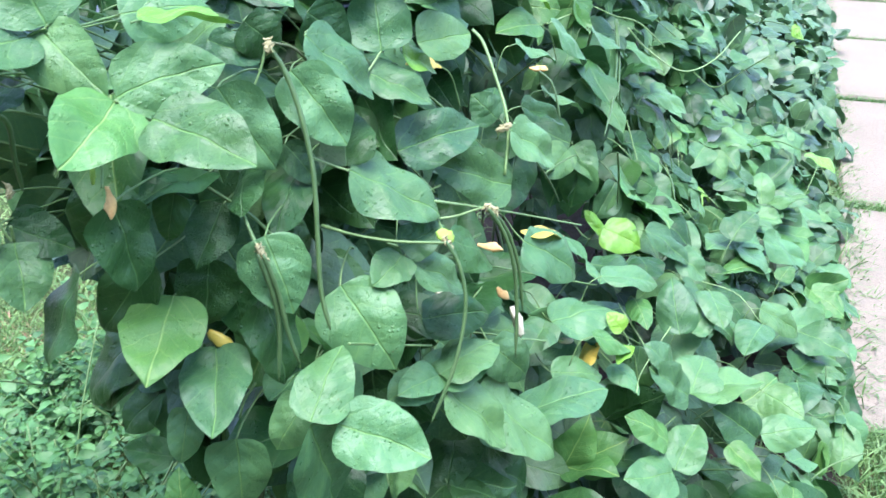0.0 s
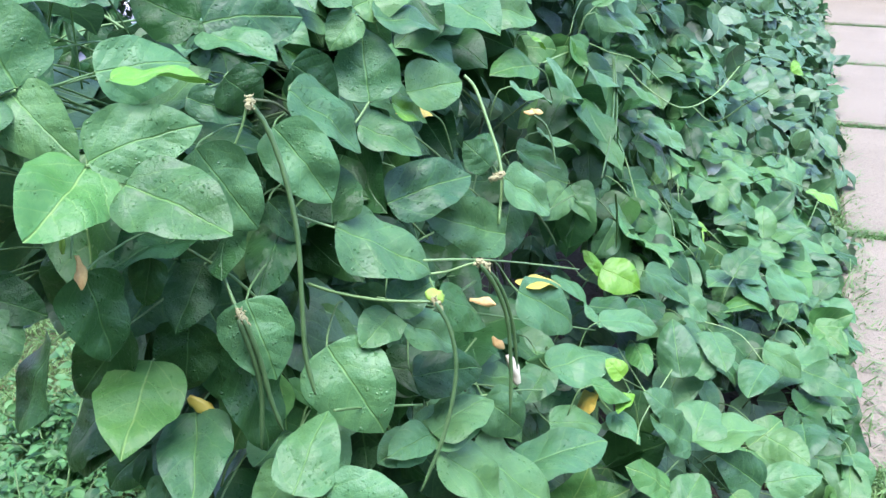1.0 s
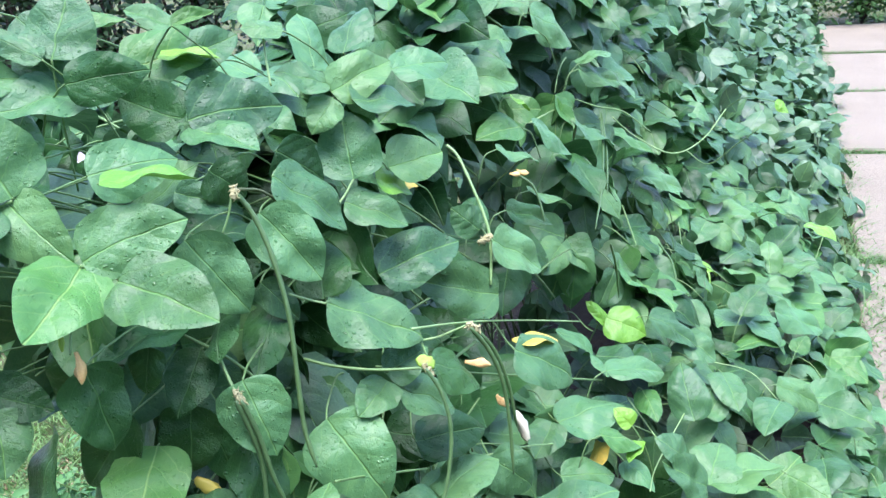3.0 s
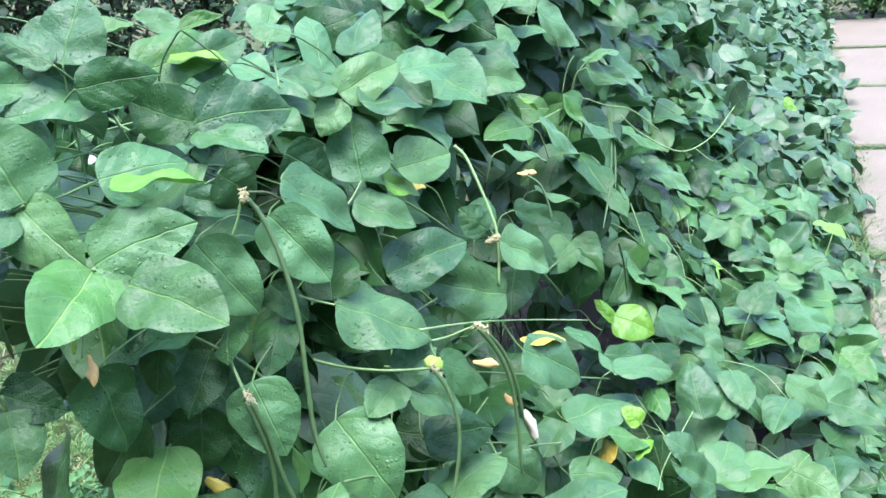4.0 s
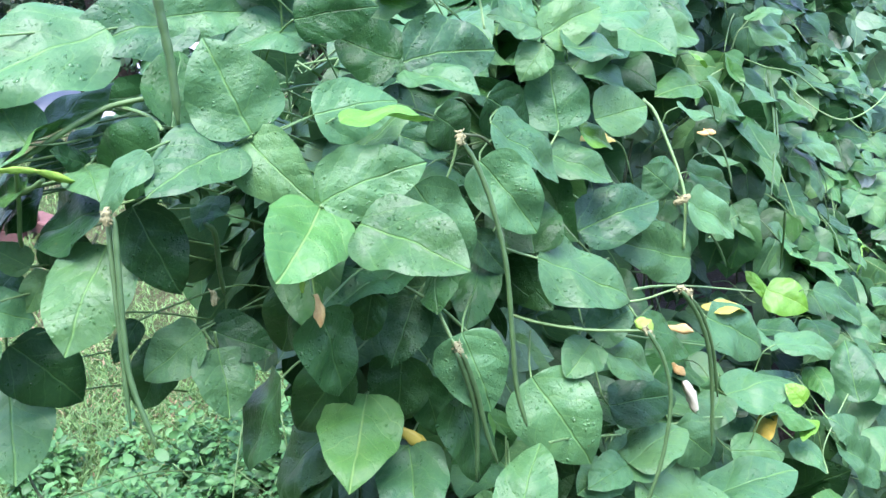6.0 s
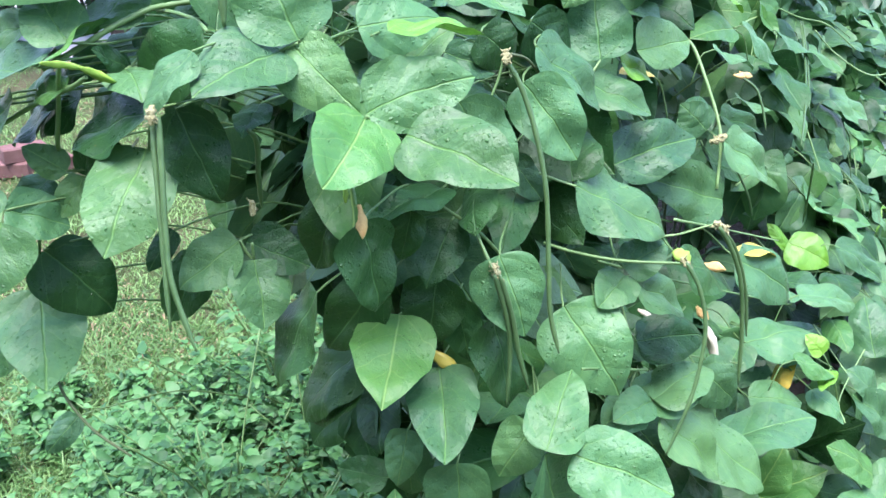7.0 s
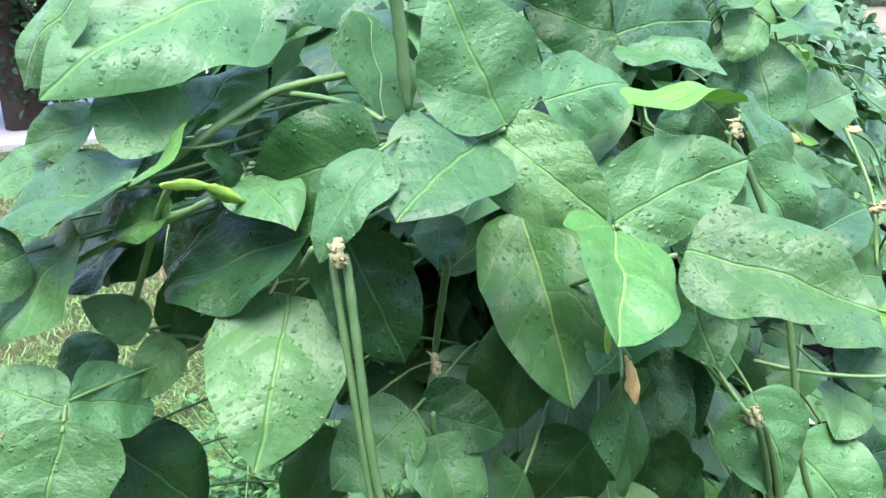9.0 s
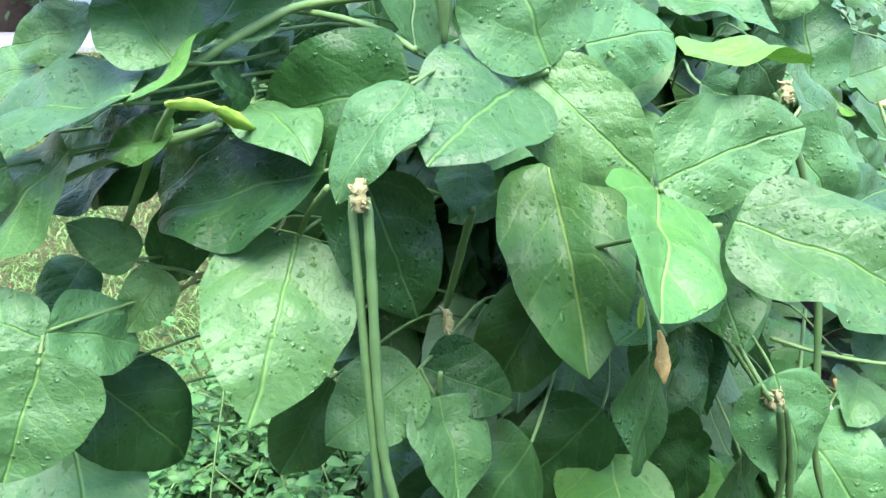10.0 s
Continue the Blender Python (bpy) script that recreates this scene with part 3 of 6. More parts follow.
hero_leaf(plants[0][1], ((-0.495, 0.780, 1.197), (-0.550, 0.725, 1.209), (-0.572, 0.702, 1.209)),
          (YOUNG, 5, (-0.572, 0.702, 1.209), (-0.586, 0.677, 1.171), (-0.523, -0.624, 0.581), 0.85))
hero_leaf(plants[0][1], ((-0.428, 0.771, 1.219), (-0.472, 0.706, 1.230), (-0.493, 0.683, 1.231)),
          (OLD_SHADED, 7, (-0.493, 0.683, 1.231), (-0.530, 0.698, 1.200), (-0.629, -0.627, 0.460), 0.85))
hero_leaf(plants[0][1], ((-0.445, 0.789, 1.193), (-0.492, 0.727, 1.204), (-0.514, 0.704, 1.205)),
          (OLD_SHADED, 7, (-0.514, 0.704, 1.205), (-0.573, 0.716, 1.161), (-0.611, -0.297, 0.734), 0.85))
hero_leaf(plants[0][1], ((-0.324, 0.787, 1.251), (-0.355, 0.711, 1.258), (-0.367, 0.687, 1.264)),
          (OLD_SHADED, 7, (-0.367, 0.687, 1.264), (-0.379, 0.756, 1.310), (0.700, -0.304, 0.647), 0.85))
hero_leaf(plants[0][1], ((-0.284, 0.842, 1.229), (-0.311, 0.764, 1.237), (-0.323, 0.740, 1.242)),
          (OLD_SHADED, 7, (-0.323, 0.740, 1.242), (-0.348, 0.800, 1.265), (0.250, -0.264, 0.932), 0.85))
hero_leaf(plants[0][1], ((-0.295, 0.865, 1.253), (-0.325, 0.789, 1.261), (-0.338, 0.765, 1.266)),
          (LEAF, 7, (-0.338, 0.765, 1.266), (-0.347, 0.828, 1.298), (0.780, -0.185, 0.598), 0.85))
hero_leaf(plants[0][1], ((-0.445, 0.771, 1.139), (-0.491, 0.709, 1.146), (-0.513, 0.685, 1.151)),
          (LEAF, 3, (-0.513, 0.685, 1.151), (-0.545, 0.681, 1.174), (0.460, -0.729, 0.507), 0.90),
          (LEAF, 0, (-0.500, 0.686, 1.145), (-0.520, 0.671, 1.115), (0.084, -0.911, 0.404), 0.93),
          (OLD_SHADED, 1, (-0.504, 0.696, 1.143), (-0.485, 0.692, 1.189), (-0.025, -0.998, -0.059), 0.71))
hero_leaf(plants[0][1], ((-0.475, 0.723, 1.122), (-0.528, 0.659, 1.133), (-0.545, 0.639, 1.135)),
          (LEAF, 0, (-0.545, 0.639, 1.135), (-0.514, 0.673, 1.106), (0.821, -0.401, 0.408), 1.05),
          (LEAF, 2, (-0.546, 0.636, 1.133), (-0.588, 0.642, 1.150), (0.173, -0.697, 0.696), 1.18),
          (LEAF, 6, (-0.544, 0.630, 1.128), (-0.561, 0.600, 1.074), (0.371, -0.858, 0.357), 1.25))
hero_leaf(plants[0][1], ((-0.474, 0.758, 1.070), (-0.528, 0.697, 1.082), (-0.546, 0.676, 1.082)),
          (OLD_SHADED, 3, (-0.546, 0.676, 1.082), (-0.507, 0.698, 1.010), (0.736, -0.650, 0.189), 0.99))
hero_leaf(plants[0][1], ((-0.494, 0.771, 1.023), (-0.550, 0.717, 1.035), (-0.570, 0.693, 1.035)),
          (LEAF, 5, (-0.570, 0.693, 1.035), (-0.543, 0.626, 0.972), (0.365, -0.563, 0.742), 1.03))
hero_leaf(plants[0][1], ((-0.517, 0.757, 0.990), (-0.573, 0.705, 1.000), (-0.596, 0.681, 1.002)),
          (LEAF, 7, (-0.596, 0.681, 1.002), (-0.622, 0.618, 0.975), (0.484, -0.504, 0.715), 0.90))
hero_leaf(plants[0][1], ((-0.535, 0.842, 0.823), (-0.594, 0.793, 0.834), (-0.620, 0.772, 0.835)),
          (LEAF, 5, (-0.620, 0.772, 0.835), (-0.652, 0.747, 0.802), (0.177, -0.855, 0.487), 0.77))
hero_leaf(plants[0][1], ((-0.324, 0.764, 1.086), (-0.351, 0.691, 1.098), (-0.365, 0.662, 1.099)),
          (LEAF, 7, (-0.365, 0.662, 1.099), (-0.413, 0.643, 1.064), (-0.139, -0.779, 0.612), 1.01),
          (OLD_SHADED, 6, (-0.362, 0.672, 1.094), (-0.312, 0.678, 1.069), (0.380, -0.722, 0.579), 0.97),
          (LEAF, 0, (-0.354, 0.661, 1.083), (-0.343, 0.632, 1.034), (0.522, -0.594, 0.613), 1.12))
hero_leaf(plants[0][1], ((-0.303, 0.791, 1.193), (-0.330, 0.721, 1.204), (-0.341, 0.689, 1.206)),
          (OLD_SHADED, 7, (-0.341, 0.689, 1.206), (-0.344, 0.648, 1.191), (0.011, -0.344, 0.939), 0.86))
hero_leaf(plants[0][1], ((-0.259, 0.853, 0.935), (-0.281, 0.777, 0.948), (-0.292, 0.749, 0.948)),
          (OLD_SHADED, 3, (-0.292, 0.749, 0.948), (-0.359, 0.746, 0.860), (-0.639, -0.581, 0.504), 0.85))
hero_leaf(plants[0][1], ((-0.233, 0.854, 1.232), (-0.257, 0.777, 1.242), (-0.260, 0.748, 1.245)),
          (LIME, 0, (-0.236, 0.694, 1.260), (-0.165, 0.717, 1.250), (0.02, 0.02, 1.0), 0.80))
hero_leaf(plants[0][1], ((-0.243, 0.868, 1.236), (-0.268, 0.789, 1.245), (-0.274, 0.763, 1.249)),
          (LEAF, 5, (-0.274, 0.763, 1.249), (-0.209, 0.817, 1.245), (0.579, -0.658, 0.482), 0.86))
hero_leaf(plants[0][1], ((-0.243, 0.941, 1.300), (-0.267, 0.869, 1.310), (-0.280, 0.839, 1.313)),
          (LEAF, 0, (-0.280, 0.839, 1.313), (-0.353, 0.785, 1.305), (0.241, -0.444, 0.863), 0.85),
          (LEAF, 0, (-0.279, 0.842, 1.313), (-0.263, 0.824, 1.298), (0.019, -0.611, 0.792), 1.25))
hero_leaf(plants[0][1], ((-0.264, 0.929, 1.306), (-0.292, 0.854, 1.313), (-0.305, 0.828, 1.319)),
          (LEAF, 5, (-0.305, 0.828, 1.319), (-0.345, 0.864, 1.371), (0.128, -0.768, 0.628), 1.07))
hero_leaf(plants[0][1], ((-0.186, 0.976, 1.257), (-0.202, 0.898, 1.265), (-0.213, 0.870, 1.270)),
          (OLD_SHADED, 0, (-0.213, 0.870, 1.270), (-0.275, 0.876, 1.296), (0.114, -0.875, 0.470), 1.13),
          (LEAF, 2, (-0.209, 0.868, 1.269), (-0.127, 0.923, 1.263), (0.523, -0.730, 0.440), 0.94),
          (LEAF, 0, (-0.209, 0.866, 1.262), (-0.138, 0.838, 1.240), (0.158, -0.345, 0.925), 0.85),
          (LEAF, 0, (-0.213, 0.870, 1.271), (-0.213, 0.863, 1.258), (0.182, -0.861, 0.475), 1.25))
hero_leaf(plants[0][1], ((-0.230, 0.996, 1.306), (-0.262, 0.920, 1.315), (-0.269, 0.894, 1.319)),
          (YOUNG, 0, (-0.269, 0.894, 1.319), (-0.187, 0.948, 1.327), (0.347, -0.632, 0.693), 0.85))
hero_leaf(plants[0][1], ((-0.192, 1.022, 1.301), (-0.218, 0.943, 1.310), (-0.224, 0.917, 1.314)),
          (LEAF, 0, (-0.224, 0.917, 1.314), (-0.170, 0.964, 1.335), (0.454, -0.741, 0.495), 0.80))
hero_leaf(plants[0][1], ((-0.203, 1.011, 1.315), (-0.231, 0.935, 1.325), (-0.237, 0.907, 1.328)),
          (LIME, 0, (-0.237, 0.907, 1.328), (-0.178, 0.910, 1.319), (0.155, -0.104, 0.982), 0.85))
hero_leaf(plants[0][1], ((-0.063, 1.050, 1.163), (-0.065, 0.969, 1.168), (-0.066, 0.941, 1.175)),
          (LEAF, 7, (-0.066, 0.941, 1.175), (-0.074, 0.979, 1.244), (0.027, -0.878, 0.477), 1.14),
          (LEAF, 6, (-0.028, 0.963, 1.179), (0.031, 1.018, 1.177), (0.569, -0.607, 0.555), 0.91))
hero_leaf(plants[0][1], ((-0.122, 0.942, 1.202), (-0.130, 0.862, 1.214), (-0.129, 0.833, 1.215)),
          (LEAF, 0, (-0.129, 0.833, 1.215), (-0.069, 0.861, 1.146), (0.771, -0.345, 0.535), 0.85),
          (LEAF, 0, (-0.077, 0.930, 1.153), (-0.012, 0.941, 1.117), (0.473, -0.525, 0.708), 0.85))
hero_leaf(plants[0][1], ((-0.132, 0.908, 1.178), (-0.139, 0.829, 1.191), (-0.139, 0.799, 1.191)),
          (LEAF, 0, (-0.139, 0.799, 1.191), (-0.091, 0.800, 1.119), (0.355, -0.909, 0.219), 0.89))
hero_leaf(plants[0][1], ((-0.141, 0.920, 1.104), (-0.151, 0.840, 1.117), (-0.152, 0.811, 1.117)),
          (LEAF, 7, (-0.152, 0.811, 1.117), (-0.122, 0.818, 1.071), (0.464, -0.871, 0.162), 0.77))
hero_leaf(plants[0][1], ((-0.161, 0.888, 1.227), (-0.172, 0.807, 1.239), (-0.173, 0.780, 1.240)),
          (OLD_SHADED, 3, (-0.173, 0.780, 1.240), (-0.149, 0.802, 1.207), (0.669, -0.743, -0.029), 1.25))
hero_leaf(plants[0][1], ((-0.186, 0.879, 1.212), (-0.202, 0.800, 1.223), (-0.204, 0.771, 1.225)),
          (LEAF, 0, (-0.204, 0.771, 1.225), (-0.163, 0.787, 1.202), (0.510, -0.784, 0.353), 0.78))
hero_leaf(plants[0][1], ((-0.122, 1.006, 1.211), (-0.133, 0.925, 1.223), (-0.135, 0.897, 1.224)),
          (OLD_SHADED, 5, (-0.135, 0.897, 1.224), (-0.095, 0.933, 1.179), (0.663, -0.749, -0.005), 1.07))
hero_leaf(plants[0][1], ((-0.177, 0.832, 1.184), (-0.187, 0.752, 1.196), (-0.188, 0.724, 1.196)),
          (LEAF, 7, (-0.188, 0.724, 1.196), (-0.150, 0.745, 1.116), (0.519, -0.855, 0.024), 0.85))
hero_leaf(plants[0][1], ((-0.092, 0.919, 1.078), (-0.095, 0.838, 1.089), (-0.091, 0.809, 1.090)),
          (LEAF, 7, (-0.091, 0.809, 1.090), (-0.003, 0.842, 1.025), (0.630, -0.430, 0.646), 0.85),
          (OLD_SHADED, 1, (-0.094, 0.814, 1.093), (-0.103, 0.878, 1.134), (0.013, -0.542, 0.841), 0.98))
hero_leaf(plants[0][1], ((0.066, 1.131, 0.978), (0.082, 1.054, 0.985), (0.084, 1.023, 0.989)),
          (LEAF, 0, (0.084, 1.023, 0.989), (-0.014, 0.982, 1.035), (0.514, -0.743, 0.428), 0.76))
hero_leaf(plants[0][1], ((-0.050, 1.032, 1.056), (-0.052, 0.950, 1.065), (-0.049, 0.923, 1.069)),
          (LEAF, 0, (-0.049, 0.923, 1.069), (0.041, 0.984, 1.078), (0.378, -0.647, 0.663), 0.77))
hero_leaf(plants[0][1], ((-0.052, 0.930, 0.989), (-0.049, 0.849, 0.997), (-0.043, 0.821, 1.001)),
          (LEAF, 7, (-0.043, 0.821, 1.001), (0.001, 0.847, 1.014), (0.178, -0.665, 0.726), 1.04),
          (LEAF, 0, (-0.042, 0.818, 0.994), (-0.069, 0.769, 0.984), (0.319, -0.349, 0.881), 0.99),
          (LEAF, 0, (-0.032, 0.816, 0.986), (0.022, 0.850, 0.935), (0.755, -0.264, 0.601), 0.85))
hero_leaf(plants[0][1], ((-0.033, 0.958, 0.888), (-0.029, 0.876, 0.898), (-0.023, 0.849, 0.900)),
          (OLD_SHADED, 3, (-0.023, 0.849, 0.900), (0.054, 0.897, 0.879), (0.514, -0.527, 0.676), 0.76))
hero_leaf(plants[0][1], ((0.066, 1.144, 1.044), (0.075, 1.064, 1.055), (0.082, 1.036, 1.056)),
          (LEAF, 0, (0.082, 1.036, 1.056), (0.143, 1.068, 0.998), (0.720, -0.499, 0.483), 0.85))
hero_leaf(plants[0][1], ((0.056, 1.181, 1.047), (0.068, 1.102, 1.052), (0.068, 1.072, 1.058)),
          (LEAF, 5, (0.068, 1.072, 1.058), (0.035, 1.069, 1.091), (0.320, -0.920, 0.225), 1.25))
hero_leaf(plants[0][1], ((0.069, 1.482, 1.189), (0.059, 1.401, 1.199), (0.060, 1.373, 1.202)),
          (LEAF, 0, (0.060, 1.373, 1.202), (0.153, 1.419, 1.171), (0.506, -0.631, 0.588), 0.85))
hero_leaf(plants[0][1], ((-0.072, 1.071, 1.254), (-0.080, 0.989, 1.263), (-0.080, 0.962, 1.267)),
          (LEAF, 0, (-0.080, 0.962, 1.267), (-0.018, 1.024, 1.285), (0.486, -0.650, 0.585), 0.74),
          (LEAF, 1, (-0.021, 1.076, 1.267), (0.046, 1.128, 1.260), (0.447, -0.459, 0.768), 0.85))
hero_leaf(plants[0][1], ((-0.055, 1.066, 1.246), (-0.060, 0.984, 1.256), (-0.058, 0.957, 1.258)),
          (LEAF, 0, (-0.058, 0.957, 1.258), (0.006, 1.003, 1.236), (0.456, -0.209, 0.865), 0.85))
hero_leaf(plants[0][1], ((-0.072, 1.069, 1.249), (-0.075, 0.991, 1.261), (-0.079, 0.960, 1.261)),
          (LEAF, 3, (-0.079, 0.960, 1.261), (-0.104, 0.940, 1.228), (0.064, -0.880, 0.470), 1.11))
hero_leaf(plants[0][1], ((-0.074, 1.075, 1.263), (-0.076, 0.997, 1.270), (-0.082, 0.966, 1.275)),
          (LEAF, 7, (-0.082, 0.966, 1.275), (-0.135, 0.943, 1.295), (0.476, -0.471, 0.743), 0.85))
hero_leaf(plants[0][1], ((-0.087, 1.101, 1.274), (-0.096, 1.019, 1.281), (-0.100, 0.993, 1.287)),
          (LEAF, 5, (-0.100, 0.993, 1.287), (-0.117, 1.050, 1.344), (0.670, -0.420, 0.612), 0.85))
hero_leaf(plants[0][1], ((-0.060, 1.142, 1.284), (-0.068, 1.059, 1.291), (-0.070, 1.033, 1.297)),
          (LEAF, 5, (-0.070, 1.033, 1.297), (-0.048, 1.100, 1.340), (-0.276, -0.454, 0.847), 0.85))
hero_leaf(plants[0][1], ((-0.044, 1.071, 1.156), (-0.047, 0.990, 1.167), (-0.044, 0.962, 1.168)),
          (LIME, 0, (-0.044, 0.962, 1.168), (-0.008, 0.995, 1.137), (0.749, -0.234, 0.619), 0.85))
hero_leaf(plants[0][1], ((0.239, 1.532, 0.713), (0.251, 1.452, 0.721), (0.261, 1.425, 0.724)),
          (LIME, 3, (0.297, 1.500, 0.712), (0.367, 1.483, 0.677), (0.135, -0.755, 0.642), 1.15),
          (LIME, 5, (0.302, 1.510, 0.694), (0.264, 1.520, 0.740), (0.503, -0.803, 0.319), 0.60))
hero_leaf(plants[0][1], ((0.076, 1.086, 0.923), (0.089, 1.006, 0.934), (0.098, 0.978, 0.934)),
          (LEAF, 3, (0.098, 0.978, 0.934), (0.171, 1.008, 0.867), (0.677, -0.544, 0.496), 0.85),
          (YELLOW, 1, (0.103, 0.993, 0.934), (0.155, 1.039, 0.912), (0.196, 0.242, 0.950), 0.85))
hero_leaf(plants[0][1], ((-0.012, 0.898, 1.014), (-0.001, 0.817, 1.025), (0.007, 0.790, 1.025)),
          (OLD_SHADED, 5, (0.007, 0.790, 1.025), (0.053, 0.825, 0.978), (0.776, -0.246, 0.580), 0.85))
hero_leaf(plants[0][1], ((0.144, 1.275, 0.696), (0.156, 1.195, 0.704), (0.166, 1.168, 0.707)),
          (LEAF, 5, (0.166, 1.168, 0.707), (0.276, 1.224, 0.696), (0.188, -0.182, 0.965), 0.85),
          (LEAF, 0, (0.155, 1.154, 0.717), (0.122, 1.094, 0.697), (0.112, -0.370, 0.922), 1.00))
hero_leaf(plants[0][1], ((0.038, 1.035, 0.806), (0.050, 0.955, 0.818), (0.057, 0.927, 0.818)),
          (LEAF, 3, (0.057, 0.927, 0.818), (0.107, 0.955, 0.752), (0.611, -0.781, 0.133), 0.89))
hero_leaf(plants[0][1], ((-0.224, 0.817, 0.993), (-0.240, 0.743, 1.003), (-0.246, 0.710, 1.006)),
          (YOUNG, 7, (-0.246, 0.710, 1.006), (-0.248, 0.616, 0.970), (0.169, -0.353, 0.920), 0.94))
# lower leaves under the overhang: the dark colour paints in their shade
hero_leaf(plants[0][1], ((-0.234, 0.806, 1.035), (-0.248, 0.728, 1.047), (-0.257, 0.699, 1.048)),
          (OLD_SHADED, 7, (-0.257, 0.699, 1.048), (-0.313, 0.708, 0.970), (-0.298, -0.948, 0.111), 0.73))
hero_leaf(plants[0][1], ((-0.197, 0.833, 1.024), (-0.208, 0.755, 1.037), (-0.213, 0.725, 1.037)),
          (OLD_SHADED, 7, (-0.213, 0.725, 1.037), (-0.223, 0.720, 0.969), (0.022, -0.997, 0.074), 1.10))
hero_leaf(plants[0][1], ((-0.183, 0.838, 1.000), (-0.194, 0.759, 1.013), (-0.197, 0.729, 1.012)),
          (OLD_SHADED, 7, (-0.197, 0.729, 1.012), (-0.187, 0.727, 0.950), (0.207, -0.976, 0.075), 0.78))
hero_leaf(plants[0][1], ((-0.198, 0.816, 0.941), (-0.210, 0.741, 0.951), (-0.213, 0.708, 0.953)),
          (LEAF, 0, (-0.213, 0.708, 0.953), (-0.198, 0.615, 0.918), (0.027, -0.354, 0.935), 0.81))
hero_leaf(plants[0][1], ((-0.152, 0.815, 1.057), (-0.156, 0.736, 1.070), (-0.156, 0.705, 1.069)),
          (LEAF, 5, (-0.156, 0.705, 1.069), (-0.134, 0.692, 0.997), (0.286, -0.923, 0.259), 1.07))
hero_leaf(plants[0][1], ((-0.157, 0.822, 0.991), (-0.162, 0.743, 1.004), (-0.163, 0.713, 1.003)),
          (OLD_SHADED, 7, (-0.163, 0.713, 1.003), (-0.152, 0.706, 0.912), (0.747, -0.650, 0.140), 0.85))
hero_leaf(plants[0][1], ((-0.103, 0.880, 0.972), (-0.103, 0.801, 0.984), (-0.101, 0.770, 0.984)),
          (LEAF, 3, (-0.101, 0.770, 0.984), (-0.047, 0.746, 0.902), (0.180, -0.905, 0.385), 1.05))
hero_leaf(plants[0][1], ((-0.124, 0.734, 0.917), (-0.118, 0.651, 0.924), (-0.115, 0.625, 0.929)),
          (LEAF, 5, (-0.115, 0.625, 0.929), (-0.093, 0.704, 0.959), (0.092, -0.384, 0.919), 0.81),
          (LEAF, 6, (-0.116, 0.629, 0.922), (-0.107, 0.673, 0.798), (0.848, -0.516, -0.122), 0.85),
          (LEAF, 0, (-0.093, 0.638, 0.916), (-0.010, 0.620, 0.893), (0.052, -0.690, 0.722), 0.93))
hero_leaf(plants[0][1], ((-0.130, 0.792, 0.898), (-0.126, 0.714, 0.911), (-0.127, 0.683, 0.911)),
          (LEAF, 5, (-0.127, 0.683, 0.911), (-0.159, 0.675, 0.858), (-0.303, -0.896, 0.325), 1.00))
hero_leaf(plants[0][1], ((-0.187, 0.787, 0.856), (-0.194, 0.708, 0.870), (-0.196, 0.678, 0.869)),
          (LEAF, 5, (-0.196, 0.678, 0.869), (-0.195, 0.672, 0.787), (0.116, -0.991, 0.070), 1.00))
hero_leaf(plants[0][1], ((-0.243, 0.811, 0.814), (-0.257, 0.733, 0.823), (-0.268, 0.704, 0.827)),
          (OLD_SHADED, 0, (-0.268, 0.704, 0.827), (-0.319, 0.709, 0.833), (0.032, -0.636, 0.771), 0.85))
# recessed leaves, with the shade they hang in given as dark colour
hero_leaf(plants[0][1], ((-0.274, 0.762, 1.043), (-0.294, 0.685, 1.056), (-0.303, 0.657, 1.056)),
          (OLD_SHADED, 7, (-0.303, 0.657, 1.056), (-0.344, 0.656, 0.963), (-0.790, -0.504, 0.349), 0.85))
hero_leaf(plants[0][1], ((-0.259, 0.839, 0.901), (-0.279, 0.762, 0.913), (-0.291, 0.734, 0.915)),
          (OLD_SHADED, 5, (-0.291, 0.734, 0.915), (-0.356, 0.749, 0.861), (-0.639, -0.356, 0.682), 0.85))
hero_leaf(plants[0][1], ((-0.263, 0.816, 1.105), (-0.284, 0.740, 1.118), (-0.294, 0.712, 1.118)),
          (OLD_SHADED, 0, (-0.294, 0.712, 1.118), (-0.321, 0.722, 1.045), (-0.499, -0.864, 0.062), 0.85))
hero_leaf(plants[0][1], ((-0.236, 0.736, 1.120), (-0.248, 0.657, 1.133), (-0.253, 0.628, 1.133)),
          (OLD_SHADED, 7, (-0.253, 0.628, 1.133), (-0.251, 0.639, 1.050), (0.783, -0.619, -0.060), 0.85))
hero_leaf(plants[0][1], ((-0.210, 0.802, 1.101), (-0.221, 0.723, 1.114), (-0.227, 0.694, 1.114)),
          (OLD_SHADED, 3, (-0.227, 0.694, 1.114), (-0.239, 0.697, 1.067), (-0.036, -0.998, -0.059), 0.81))
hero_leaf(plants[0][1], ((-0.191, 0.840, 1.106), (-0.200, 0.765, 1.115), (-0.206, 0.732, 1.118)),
          (OLD_SHADED, 0, (-0.206, 0.732, 1.118), (-0.261, 0.665, 1.113), (-0.017, -0.071, 0.997), 0.85))
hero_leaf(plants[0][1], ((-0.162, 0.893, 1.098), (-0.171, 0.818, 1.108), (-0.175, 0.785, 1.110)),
          (OLD_SHADED, 5, (-0.175, 0.785, 1.110), (-0.177, 0.709, 1.086), (-0.611, -0.224, 0.759), 0.85))
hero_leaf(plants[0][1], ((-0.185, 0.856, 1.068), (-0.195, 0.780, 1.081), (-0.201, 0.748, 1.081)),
          (OLD_SHADED, 7, (-0.201, 0.748, 1.081), (-0.220, 0.706, 1.035), (0.111, -0.758, 0.643), 0.92))
